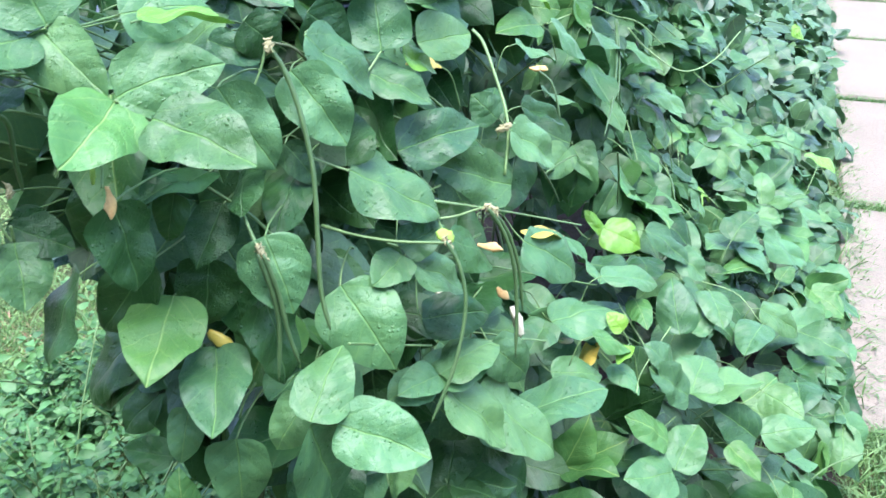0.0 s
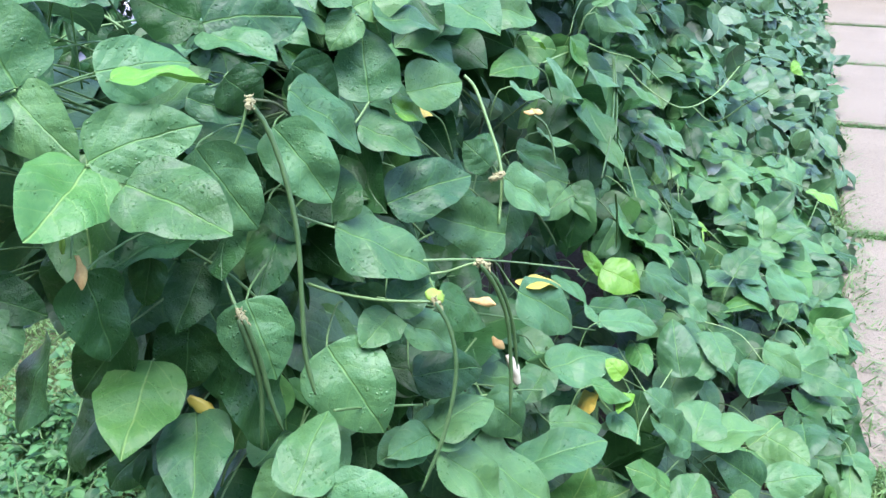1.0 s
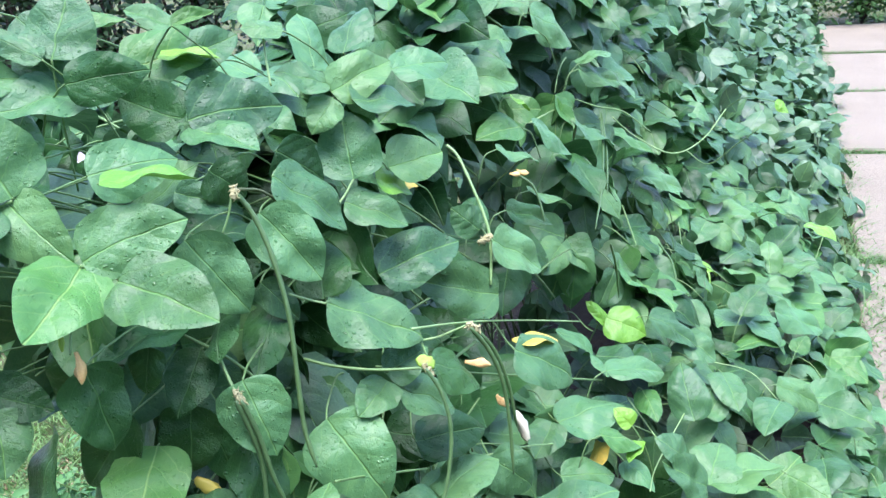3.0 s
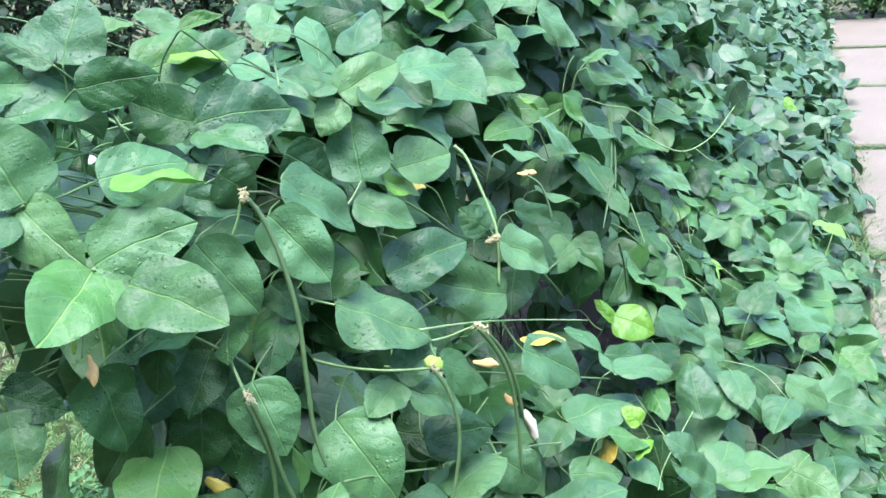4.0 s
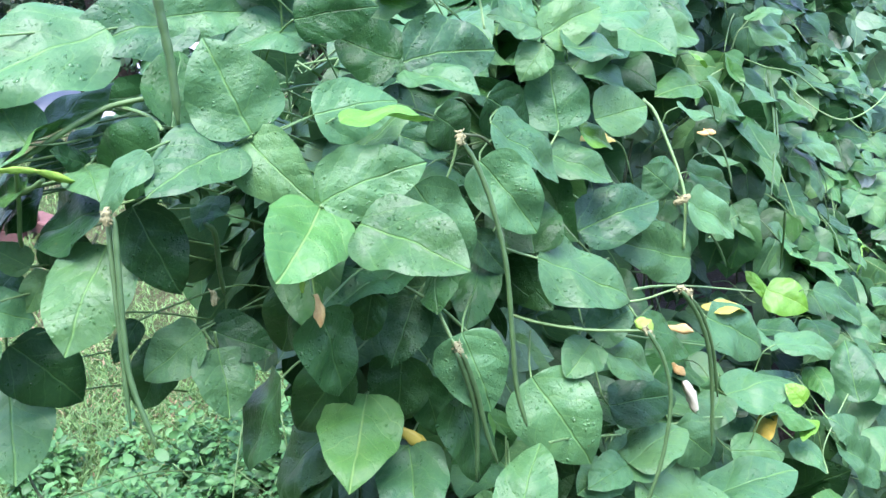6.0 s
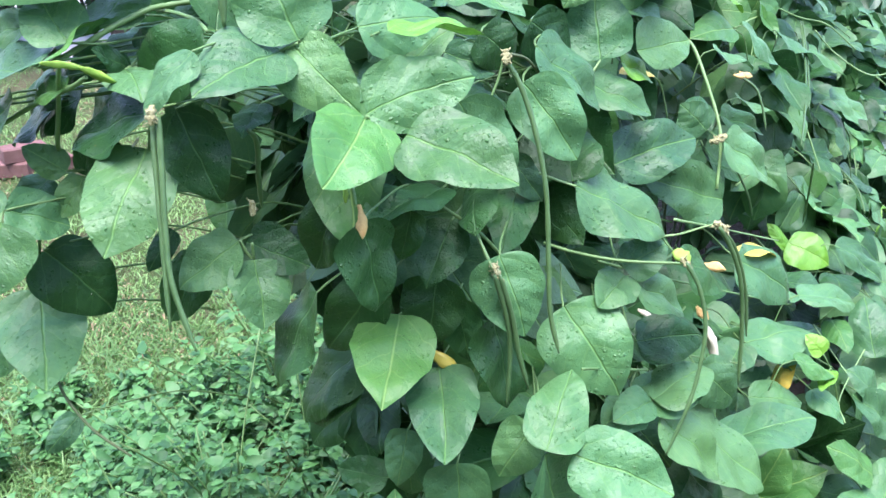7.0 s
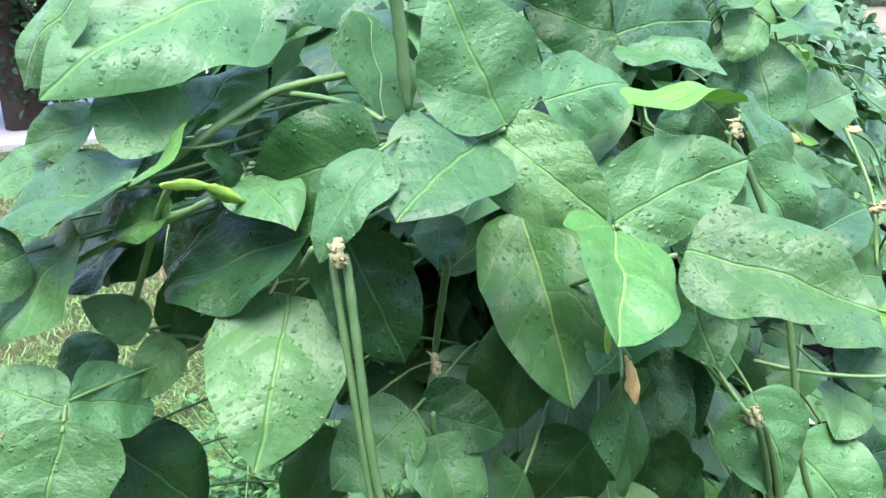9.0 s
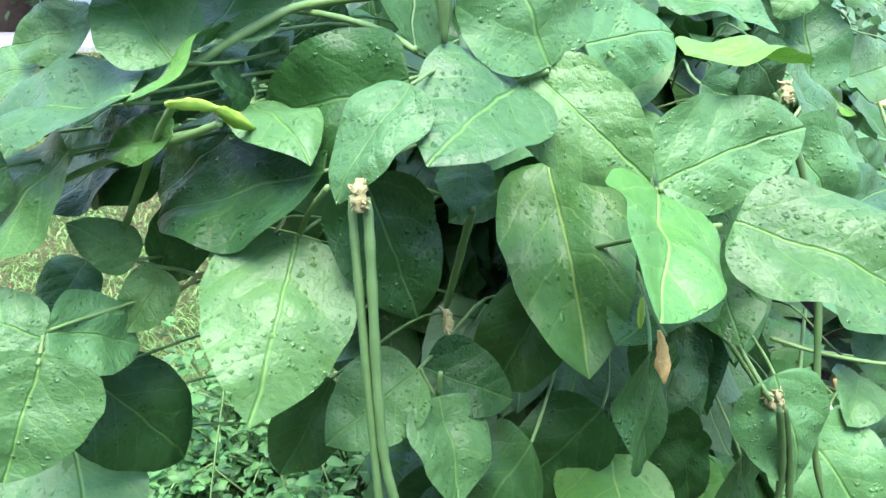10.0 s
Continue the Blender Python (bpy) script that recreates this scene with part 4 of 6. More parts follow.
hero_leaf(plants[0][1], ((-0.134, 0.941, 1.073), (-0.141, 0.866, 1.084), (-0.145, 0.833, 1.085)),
          (OLD_SHADED, 5, (-0.145, 0.833, 1.085), (-0.159, 0.759, 1.043), (0.116, -0.514, 0.850), 0.77))
hero_leaf(plants[0][1], ((-0.224, 0.808, 0.875), (-0.238, 0.731, 0.888), (-0.244, 0.701, 0.888)),
          (LEAF, 5, (-0.244, 0.701, 0.888), (-0.256, 0.687, 0.831), (0.014, -0.972, 0.236), 0.82))
hero_leaf(plants[0][1], ((-0.030, 0.949, 0.820), (-0.025, 0.867, 0.829), (-0.019, 0.840, 0.832)),
          (LEAF, 5, (-0.019, 0.840, 0.832), (0.064, 0.888, 0.828), (0.133, -0.148, 0.980), 0.85),
          (LEAF, 6, (-0.022, 0.838, 0.827), (-0.060, 0.790, 0.831), (0.483, -0.324, 0.813), 1.03))
hero_leaf(plants[0][1], ((-0.012, 0.943, 0.804), (-0.003, 0.864, 0.815), (0.004, 0.835, 0.815)),
          (LEAF, 0, (0.004, 0.835, 0.815), (0.075, 0.843, 0.729), (0.733, -0.370, 0.570), 0.85),
          (LEAF, 1, (0.080, 0.965, 0.671), (0.140, 0.933, 0.637), (0.331, -0.331, 0.884), 0.85),
          (LEAF, 1, (0.102, 0.966, 0.683), (0.228, 1.018, 0.687), (-0.013, -0.051, 0.999), 0.85))
hero_leaf(plants[0][1], ((0.188, 1.328, 0.645), (0.203, 1.249, 0.652), (0.214, 1.222, 0.656)),
          (LEAF, 5, (0.214, 1.222, 0.656), (0.300, 1.280, 0.673), (0.220, -0.556, 0.802), 0.87),
          (LEAF, 0, (0.205, 1.220, 0.655), (0.132, 1.194, 0.705), (0.537, -0.747, 0.392), 0.87),
          (LEAF, 6, (0.203, 1.216, 0.649), (0.112, 1.160, 0.638), (0.251, -0.565, 0.786), 0.71))
hero_leaf(plants[0][1], ((0.131, 1.186, 0.663), (0.146, 1.107, 0.672), (0.157, 1.080, 0.674)),
          (LEAF, 5, (0.157, 1.080, 0.674), (0.241, 1.115, 0.644), (0.480, -0.614, 0.627), 0.73))
hero_leaf(plants[0][1], ((0.232, 1.255, 0.632), (0.250, 1.181, 0.641), (0.260, 1.149, 0.643)),
          (LEAF, 5, (0.260, 1.149, 0.643), (0.295, 1.101, 0.620), (0.216, -0.281, 0.935), 0.85))
hero_leaf(plants[0][1], ((0.393, 1.464, 0.557), (0.414, 1.384, 0.563), (0.422, 1.358, 0.568)),
          (LEAF, 3, (0.422, 1.358, 0.568), (0.419, 1.443, 0.639), (-0.222, -0.632, 0.743), 0.83),
          (LEAF, 0, (0.455, 1.392, 0.550), (0.507, 1.452, 0.569), (0.119, -0.399, 0.909), 0.83))
hero_leaf(plants[0][1], ((0.364, 1.272, 0.564), (0.383, 1.192, 0.571), (0.393, 1.166, 0.575)),
          (LEAF, 3, (0.393, 1.166, 0.575), (0.441, 1.261, 0.585), (0.089, -0.153, 0.984), 1.01),
          (LEAF, 0, (0.396, 1.167, 0.575), (0.526, 1.212, 0.565), (0.042, 0.092, 0.995), 0.85),
          (LEAF, 0, (0.389, 1.165, 0.573), (0.316, 1.147, 0.639), (0.617, -0.583, 0.529), 0.85))
hero_leaf(plants[0][1], ((0.536, 1.399, 0.478), (0.554, 1.325, 0.487), (0.564, 1.293, 0.489)),
          (LEAF, 5, (0.564, 1.293, 0.489), (0.617, 1.236, 0.474), (-0.388, -0.549, 0.740), 1.11))
hero_leaf(plants[0][1], ((0.490, 1.277, 0.480), (0.507, 1.200, 0.488), (0.519, 1.171, 0.491)),
          (LEAF, 5, (0.519, 1.171, 0.491), (0.619, 1.191, 0.490), (0.128, -0.611, 0.781), 0.77),
          (LEAF, 6, (0.509, 1.163, 0.491), (0.429, 1.163, 0.553), (0.315, -0.856, 0.410), 0.93))
hero_leaf(plants[0][1], ((0.425, 1.241, 0.488), (0.443, 1.166, 0.498), (0.454, 1.135, 0.499)),
          (YOUNG, 0, (0.454, 1.135, 0.499), (0.497, 1.091, 0.463), (0.223, -0.475, 0.851), 0.85))
hero_leaf(plants[0][1], ((0.327, 1.180, 0.489), (0.346, 1.100, 0.495), (0.355, 1.074, 0.500)),
          (LEAF, 0, (0.355, 1.074, 0.500), (0.404, 1.141, 0.534), (-0.052, -0.427, 0.903), 0.98),
          (LEAF, 2, (0.350, 1.069, 0.500), (0.265, 1.028, 0.519), (0.409, -0.486, 0.773), 0.97))
hero_leaf(plants[0][1], ((0.320, 1.211, 0.518), (0.343, 1.135, 0.524), (0.348, 1.105, 0.529)),
          (YOUNG, 5, (0.348, 1.105, 0.529), (0.275, 1.090, 0.590), (0.638, -0.392, 0.663), 0.85))
hero_leaf(plants[0][1], ((-0.068, 0.837, 0.757), (-0.061, 0.759, 0.762), (-0.056, 0.729, 0.768)),
          (LEAF, 3, (-0.056, 0.729, 0.768), (-0.014, 0.711, 0.834), (-0.846, -0.240, 0.476), 0.85))
hero_leaf(plants[0][1], ((0.700, 2.371, 0.651), (0.723, 2.296, 0.661), (0.729, 2.266, 0.662)),
          (PALE, 5, (0.729, 2.266, 0.662), (0.681, 2.235, 0.616), (-0.135, -0.749, 0.648), 0.89))
hero_leaf(plants[0][1], ((0.722, 1.836, 0.765), (0.741, 1.762, 0.774), (0.751, 1.730, 0.776)),
          (LIME, 3, (0.751, 1.730, 0.776), (0.789, 1.674, 0.752), (0.277, -0.210, 0.938), 0.85))
hero_leaf(plants[0][1], ((0.648, 1.842, 1.021), (0.665, 1.765, 1.032), (0.676, 1.736, 1.032)),
          (LIME, 5, (0.676, 1.736, 1.032), (0.705, 1.737, 1.007), (0.436, -0.747, 0.503), 0.85))
hero_leaf(plants[0][1], ((-0.484, 0.741, 1.201), (-0.534, 0.681, 1.211), (-0.557, 0.659, 1.213)),
          (LEAF, 3, (-0.557, 0.659, 1.213), (-0.603, 0.660, 1.194), (-0.131, -0.957, 0.260), 0.96))
hero_leaf(plants[0][1], ((-0.459, 0.744, 1.207), (-0.506, 0.682, 1.219), (-0.527, 0.659, 1.220)),
          (YOUNG, 7, (-0.527, 0.659, 1.220), (-0.584, 0.660, 1.160), (-0.580, -0.608, 0.542), 0.85))
hero_leaf(plants[0][1], ((-0.415, 0.741, 1.219), (-0.455, 0.673, 1.230), (-0.475, 0.649, 1.232)),
          (YOUNG, 0, (-0.475, 0.649, 1.232), (-0.511, 0.662, 1.220), (-0.426, -0.484, 0.764), 0.85))
hero_leaf(plants[0][1], ((-0.363, 0.795, 1.055), (-0.400, 0.726, 1.067), (-0.416, 0.699, 1.068)),
          (OLD_SHADED, 0, (-0.416, 0.699, 1.068), (-0.448, 0.685, 1.009), (-0.070, -0.961, 0.268), 0.83))
hero_leaf(plants[0][1], ((-0.374, 0.779, 1.085), (-0.412, 0.713, 1.097), (-0.429, 0.685, 1.098)),
          (OLD_SHADED, 5, (-0.429, 0.685, 1.098), (-0.448, 0.662, 1.070), (0.222, -0.829, 0.514), 0.71))
hero_leaf(plants[0][1], ((-0.440, 0.770, 1.327), (-0.486, 0.706, 1.339), (-0.507, 0.683, 1.340)),
          (LEAF, 5, (-0.507, 0.683, 1.340), (-0.559, 0.702, 1.292), (-0.598, -0.711, 0.371), 0.85))
hero_leaf(plants[0][1], ((0.186, 1.325, 0.644), (0.201, 1.246, 0.652), (0.211, 1.219, 0.655)),
          (LEAF, 3, (0.211, 1.219, 0.655), (0.317, 1.288, 0.659), (-0.015, -0.044, 0.999), 0.85))
hero_leaf(plants[0][1], ((0.022, 1.005, 0.754), (0.032, 0.926, 0.765), (0.040, 0.897, 0.765)),
          (LEAF, 7, (0.040, 0.897, 0.765), (0.143, 0.912, 0.657), (0.699, -0.346, 0.626), 0.85))
hero_leaf(plants[0][1], ((-0.017, 0.946, 0.824), (-0.010, 0.864, 0.832), (-0.003, 0.837, 0.835)),
          (LEAF, 3, (-0.003, 0.837, 0.835), (0.067, 0.899, 0.836), (0.053, -0.073, 0.996), 0.85),
          (LEAF, 1, (-0.005, 0.836, 0.834), (-0.049, 0.785, 0.842), (0.501, -0.293, 0.814), 0.80))
hero_leaf(plants[0][1], ((0.217, 1.337, 0.625), (0.239, 1.264, 0.634), (0.245, 1.231, 0.636)),
          (YELLOW, 5, (0.245, 1.231, 0.636), (0.217, 1.167, 0.616), (-0.628, 0.038, 0.777), 0.85))
# leaves set behind the others, in the dark colour that holds shade
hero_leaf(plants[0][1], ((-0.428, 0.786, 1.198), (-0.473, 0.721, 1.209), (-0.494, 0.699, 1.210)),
          (OLD_SHADED, 3, (-0.494, 0.699, 1.210), (-0.552, 0.728, 1.169), (-0.651, -0.522, 0.551), 0.85))
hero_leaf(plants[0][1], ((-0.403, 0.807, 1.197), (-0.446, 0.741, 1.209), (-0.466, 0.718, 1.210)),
          (OLD_SHADED, 7, (-0.466, 0.718, 1.210), (-0.516, 0.745, 1.158), (-0.706, -0.596, 0.383), 0.85))
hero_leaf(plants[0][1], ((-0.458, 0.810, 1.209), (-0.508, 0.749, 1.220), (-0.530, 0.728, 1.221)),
          (OLD_SHADED, 5, (-0.530, 0.728, 1.221), (-0.579, 0.753, 1.181), (-0.668, -0.601, 0.438), 0.85))
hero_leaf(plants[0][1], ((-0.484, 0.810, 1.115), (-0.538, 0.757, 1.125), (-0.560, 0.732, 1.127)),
          (OLD_SHADED, 3, (-0.560, 0.732, 1.127), (-0.575, 0.691, 1.105), (0.399, -0.539, 0.742), 0.86))
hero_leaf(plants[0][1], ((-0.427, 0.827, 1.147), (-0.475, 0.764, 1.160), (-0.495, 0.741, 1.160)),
          (OLD_SHADED, 0, (-0.495, 0.741, 1.160), (-0.522, 0.744, 1.105), (-0.084, -0.996, -0.013), 0.72))
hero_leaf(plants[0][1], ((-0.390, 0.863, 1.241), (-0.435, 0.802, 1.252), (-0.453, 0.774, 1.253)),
          (OLD_SHADED, 0, (-0.453, 0.774, 1.253), (-0.471, 0.713, 1.227), (-0.105, -0.369, 0.923), 0.85))
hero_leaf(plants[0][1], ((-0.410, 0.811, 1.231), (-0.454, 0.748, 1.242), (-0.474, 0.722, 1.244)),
          (OLD_SHADED, 3, (-0.474, 0.722, 1.244), (-0.508, 0.705, 1.218), (0.129, -0.894, 0.430), 0.83))
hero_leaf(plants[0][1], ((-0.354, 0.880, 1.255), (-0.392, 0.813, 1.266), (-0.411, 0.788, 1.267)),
          (OLD_SHADED, 5, (-0.411, 0.788, 1.267), (-0.458, 0.792, 1.230), (-0.247, -0.949, 0.198), 0.80))
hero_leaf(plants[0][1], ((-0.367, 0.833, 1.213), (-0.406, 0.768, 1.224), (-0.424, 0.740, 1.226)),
          (OLD_SHADED, 3, (-0.424, 0.740, 1.226), (-0.457, 0.705, 1.205), (0.326, -0.692, 0.644), 0.76))
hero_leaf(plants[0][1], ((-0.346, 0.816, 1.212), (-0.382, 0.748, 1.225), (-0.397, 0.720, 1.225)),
          (OLD_SHADED, 5, (-0.397, 0.720, 1.225), (-0.420, 0.691, 1.188), (0.103, -0.821, 0.562), 0.81))
hero_leaf(plants[0][1], ((-0.235, 0.782, 0.764), (-0.250, 0.703, 0.770), (-0.256, 0.674, 0.777)),
          (YOUNG, 5, (-0.256, 0.674, 0.777), (-0.258, 0.686, 0.828), (0.188, -0.955, 0.228), 0.83))
hero_leaf(plants[0][1], ((-0.340, 0.866, 1.323), (-0.382, 0.795, 1.333), (-0.394, 0.771, 1.336)),
          (LEAF, 0, (-0.394, 0.771, 1.336), (-0.337, 0.823, 1.329), (0.649, -0.666, 0.368), 0.78))
hero_leaf(plants[0][1], ((-0.324, 0.935, 1.354), (-0.368, 0.865, 1.365), (-0.380, 0.841, 1.367)),
          (LEAF, 5, (-0.380, 0.841, 1.367), (-0.338, 0.854, 1.346), (0.425, -0.846, 0.323), 0.75))
hero_leaf(plants[0][1], ((-0.297, 0.963, 1.366), (-0.338, 0.894, 1.378), (-0.349, 0.867, 1.379)),
          (LEAF, 3, (-0.349, 0.867, 1.379), (-0.310, 0.854, 1.338), (0.201, -0.863, 0.464), 0.86))
hero_leaf(plants[0][1], ((-0.380, 0.901, 1.382), (-0.431, 0.837, 1.393), (-0.445, 0.813, 1.395)),
          (LEAF, 7, (-0.445, 0.813, 1.395), (-0.399, 0.822, 1.366), (0.378, -0.855, 0.356), 0.92))
hero_leaf(plant_at(1.5), ((0.351, 1.493, 0.709), (0.365, 1.493, 0.712), (0.374, 1.493, 0.710)),
          (LEAF, 2, (0.374, 1.493, 0.710), (0.461, 1.491, 0.638), (0.571, -0.442, 0.692), 0.65))
hero_leaf(plant_at(2.0), ((0.723, 1.863, 0.508), (0.737, 1.868, 0.512), (0.746, 1.871, 0.512)),
          (LEAF, 7, (0.746, 1.871, 0.512), (0.880, 1.922, 0.418), (0.619, -0.491, 0.613), 0.62))
hero_leaf(plant_at(1.9), ((0.749, 1.785, 0.469), (0.734, 1.776, 0.485), (0.724, 1.769, 0.493)),
          (YOUNG, 1, (0.724, 1.769, 0.493), (0.590, 1.685, 0.516), (0.210, -0.070, 0.975), 0.55))
hero_leaf(plant_at(1.7), ((0.619, 1.560, 0.501), (0.633, 1.562, 0.504), (0.642, 1.564, 0.503)),
          (LEAF, 3, (0.642, 1.564, 0.503), (0.737, 1.578, 0.428), (0.552, -0.588, 0.591), 0.69))
hero_leaf(plant_at(1.8), ((0.751, 1.614, 0.390), (0.764, 1.617, 0.392), (0.772, 1.620, 0.390)),
          (YOUNG, 0, (0.772, 1.620, 0.390), (0.890, 1.654, 0.282), (0.692, -0.175, 0.700), 0.71))
hero_leaf(plant_at(1.7), ((0.652, 1.546, 0.475), (0.642, 1.531, 0.487), (0.635, 1.522, 0.491)),
          (LEAF, 1, (0.635, 1.522, 0.491), (0.573, 1.431, 0.475), (-0.032, -0.155, 0.987), 0.88))
hero_leaf(plant_at(1.6), ((0.504, 1.505, 0.579), (0.504, 1.488, 0.589), (0.505, 1.476, 0.591)),
          (LEAF, 1, (0.505, 1.476, 0.591), (0.507, 1.380, 0.565), (0.084, -0.262, 0.961), 0.85))
hero_leaf(plant_at(1.8), ((0.607, 1.722, 0.544), (0.619, 1.735, 0.562), (0.627, 1.744, 0.570)),
          (LEAF, 2, (0.627, 1.744, 0.570), (0.701, 1.826, 0.595), (-0.003, -0.284, 0.959), 0.86))
hero_leaf(plant_at(1.2), ((0.380, 1.173, 0.583), (0.367, 1.173, 0.608), (0.358, 1.172, 0.622)),
          (LEAF, 3, (0.358, 1.172, 0.622), (0.310, 1.170, 0.665), (0.545, -0.600, 0.586), 1.09))
hero_leaf(plant_at(1.6), ((0.696, 1.463, 0.396), (0.691, 1.446, 0.408), (0.687, 1.435, 0.413)),
          (LEAF, 3, (0.687, 1.435, 0.413), (0.659, 1.337, 0.405), (-0.247, -0.010, 0.969), 1.15))
hero_leaf(plant_at(1.3), ((0.313, 1.307, 0.671), (0.315, 1.290, 0.682), (0.316, 1.278, 0.685)),
          (YOUNG, 5, (0.316, 1.278, 0.685), (0.323, 1.207, 0.670), (-0.223, -0.219, 0.950), 0.72))
hero_leaf(plant_at(1.2), ((0.298, 1.171, 0.644), (0.286, 1.175, 0.671), (0.278, 1.178, 0.685)),
          (LIME, 1, (0.278, 1.178, 0.685), (0.252, 1.188, 0.711), (0.250, -0.809, 0.532), 1.15))
hero_leaf(plant_at(1.2), ((0.293, 1.179, 0.658), (0.286, 1.163, 0.670), (0.281, 1.152, 0.674)),
          (LIME, 2, (0.281, 1.152, 0.674), (0.259, 1.106, 0.668), (-0.118, -0.076, 0.990), 0.66))
hero_leaf(plant_at(1.1), ((0.197, 1.096, 0.714), (0.210, 1.103, 0.718), (0.219, 1.108, 0.718)),
          (YOUNG, 5, (0.219, 1.108, 0.718), (0.287, 1.141, 0.669), (0.616, -0.106, 0.780), 0.55))
hero_leaf(plant_at(1.2), ((0.229, 1.238, 0.732), (0.243, 1.247, 0.739), (0.253, 1.252, 0.741)),
          (LEAF, 1, (0.253, 1.252, 0.741), (0.359, 1.313, 0.692), (0.501, -0.190, 0.844), 0.55))
hero_leaf(plant_at(1.5), ((0.349, 1.436, 0.685), (0.349, 1.419, 0.695), (0.349, 1.407, 0.698)),
          (OLD_SHADED, 2, (0.349, 1.407, 0.698), (0.349, 1.333, 0.681), (0.145, -0.226, 0.963), 1.11))
hero_leaf(plant_at(2.2), ((0.978, 1.934, 0.268), (0.962, 1.927, 0.287), (0.952, 1.921, 0.296)),
          (YOUNG, 0, (0.952, 1.921, 0.296), (0.803, 1.848, 0.340), (0.381, -0.231, 0.895), 0.55))
hero_leaf(plant_at(1.9), ((0.839, 1.765, 0.352), (0.850, 1.768, 0.352), (0.858, 1.771, 0.349)),
          (LEAF, 7, (0.858, 1.771, 0.349), (0.918, 1.787, 0.280), (0.754, 0.030, 0.656), 0.83))
hero_leaf(plant_at(1.9), ((0.737, 1.741, 0.435), (0.749, 1.754, 0.453), (0.756, 1.763, 0.461)),
          (YOUNG, 5, (0.756, 1.763, 0.461), (0.799, 1.812, 0.475), (0.042, -0.301, 0.953), 0.84))
hero_leaf(plant_at(1.6), ((0.419, 1.503, 0.654), (0.433, 1.501, 0.656), (0.442, 1.500, 0.655)),
          (LEAF, 0, (0.442, 1.500, 0.655), (0.499, 1.493, 0.607), (0.442, -0.649, 0.619), 1.11))
hero_leaf(plant_at(1.6), ((0.229, 1.653, 1.201), (0.215, 1.641, 1.217), (0.206, 1.633, 1.224)),
          (LEAF, 5, (0.206, 1.633, 1.224), (0.137, 1.571, 1.233), (0.327, -0.235, 0.915), 0.65))
hero_leaf(plant_at(1.6), ((0.181, 1.631, 1.249), (0.192, 1.641, 1.253), (0.199, 1.648, 1.252)),
          (LEAF, 5, (0.199, 1.648, 1.252), (0.286, 1.730, 1.176), (0.788, -0.482, 0.382), 0.71))
hero_leaf(plant_at(1.7), ((0.276, 1.748, 1.113), (0.290, 1.759, 1.128), (0.299, 1.766, 1.135)),
          (LEAF, 1, (0.299, 1.766, 1.135), (0.374, 1.826, 1.139), (0.001, -0.076, 0.997), 0.66))
hero_leaf(plant_at(1.7), ((0.275, 1.739, 1.119), (0.289, 1.748, 1.125), (0.297, 1.755, 1.126)),
          (LEAF, 7, (0.297, 1.755, 1.126), (0.392, 1.823, 1.072), (0.672, -0.511, 0.536), 0.55))
hero_leaf(plant_at(1.4), ((0.162, 1.445, 1.097), (0.172, 1.454, 1.099), (0.178, 1.460, 1.097)),
          (LEAF, 5, (0.178, 1.460, 1.097), (0.247, 1.522, 1.012), (0.808, -0.099, 0.581), 0.60))
hero_leaf(plant_at(1.6), ((0.247, 1.626, 1.049), (0.258, 1.635, 1.053), (0.266, 1.641, 1.052)),
          (LEAF, 7, (0.266, 1.641, 1.052), (0.352, 1.705, 0.974), (0.679, -0.023, 0.734), 0.69))
hero_leaf(plant_at(1.9), ((0.360, 1.851, 0.955), (0.373, 1.860, 0.960), (0.382, 1.865, 0.960)),
          (YOUNG, 2, (0.382, 1.865, 0.960), (0.489, 1.934, 0.880), (0.570, 0.062, 0.819), 0.55))
hero_leaf(plant_at(1.4), ((0.172, 1.424, 1.086), (0.159, 1.411, 1.100), (0.150, 1.402, 1.106)),
          (YOUNG, 1, (0.150, 1.402, 1.106), (0.078, 1.331, 1.108), (0.428, -0.412, 0.805), 0.74))
hero_leaf(plant_at(1.2), ((0.087, 1.279, 1.095), (0.099, 1.289, 1.100), (0.107, 1.295, 1.101)),
          (LEAF, 7, (0.107, 1.295, 1.101), (0.172, 1.347, 1.057), (0.548, 0.025, 0.836), 0.55))
hero_leaf(plant_at(1.5), ((0.239, 1.556, 0.974), (0.250, 1.564, 0.977), (0.258, 1.569, 0.975)),
          (LEAF, 1, (0.258, 1.569, 0.975), (0.344, 1.629, 0.890), (0.583, 0.254, 0.772), 0.61))
hero_leaf(plant_at(1.3), ((0.134, 1.327, 1.015), (0.146, 1.335, 1.019), (0.154, 1.341, 1.019)),
          (LEAF, 7, (0.154, 1.341, 1.019), (0.226, 1.393, 0.963), (0.533, 0.156, 0.831), 0.58))
hero_leaf(plant_at(1.2), ((0.090, 1.220, 1.019), (0.103, 1.229, 1.025), (0.112, 1.236, 1.025)),
          (OLD_SHADED, 0, (0.112, 1.236, 1.025), (0.183, 1.288, 0.979), (0.678, -0.362, 0.640), 0.55))
hero_leaf(plant_at(1.0), ((0.043, 1.058, 1.010), (0.048, 1.074, 1.031), (0.051, 1.085, 1.042)),
          (OLD_SHADED, 1, (0.051, 1.085, 1.042), (0.070, 1.155, 1.075), (-0.034, -0.416, 0.909), 0.74))
hero_leaf(plant_at(1.0), ((0.059, 1.072, 1.011), (0.047, 1.060, 1.030), (0.039, 1.051, 1.039)),
          (OLD_SHADED, 0, (0.039, 1.051, 1.039), (-0.045, 0.962, 1.073), (0.621, -0.303, 0.723), 0.65))
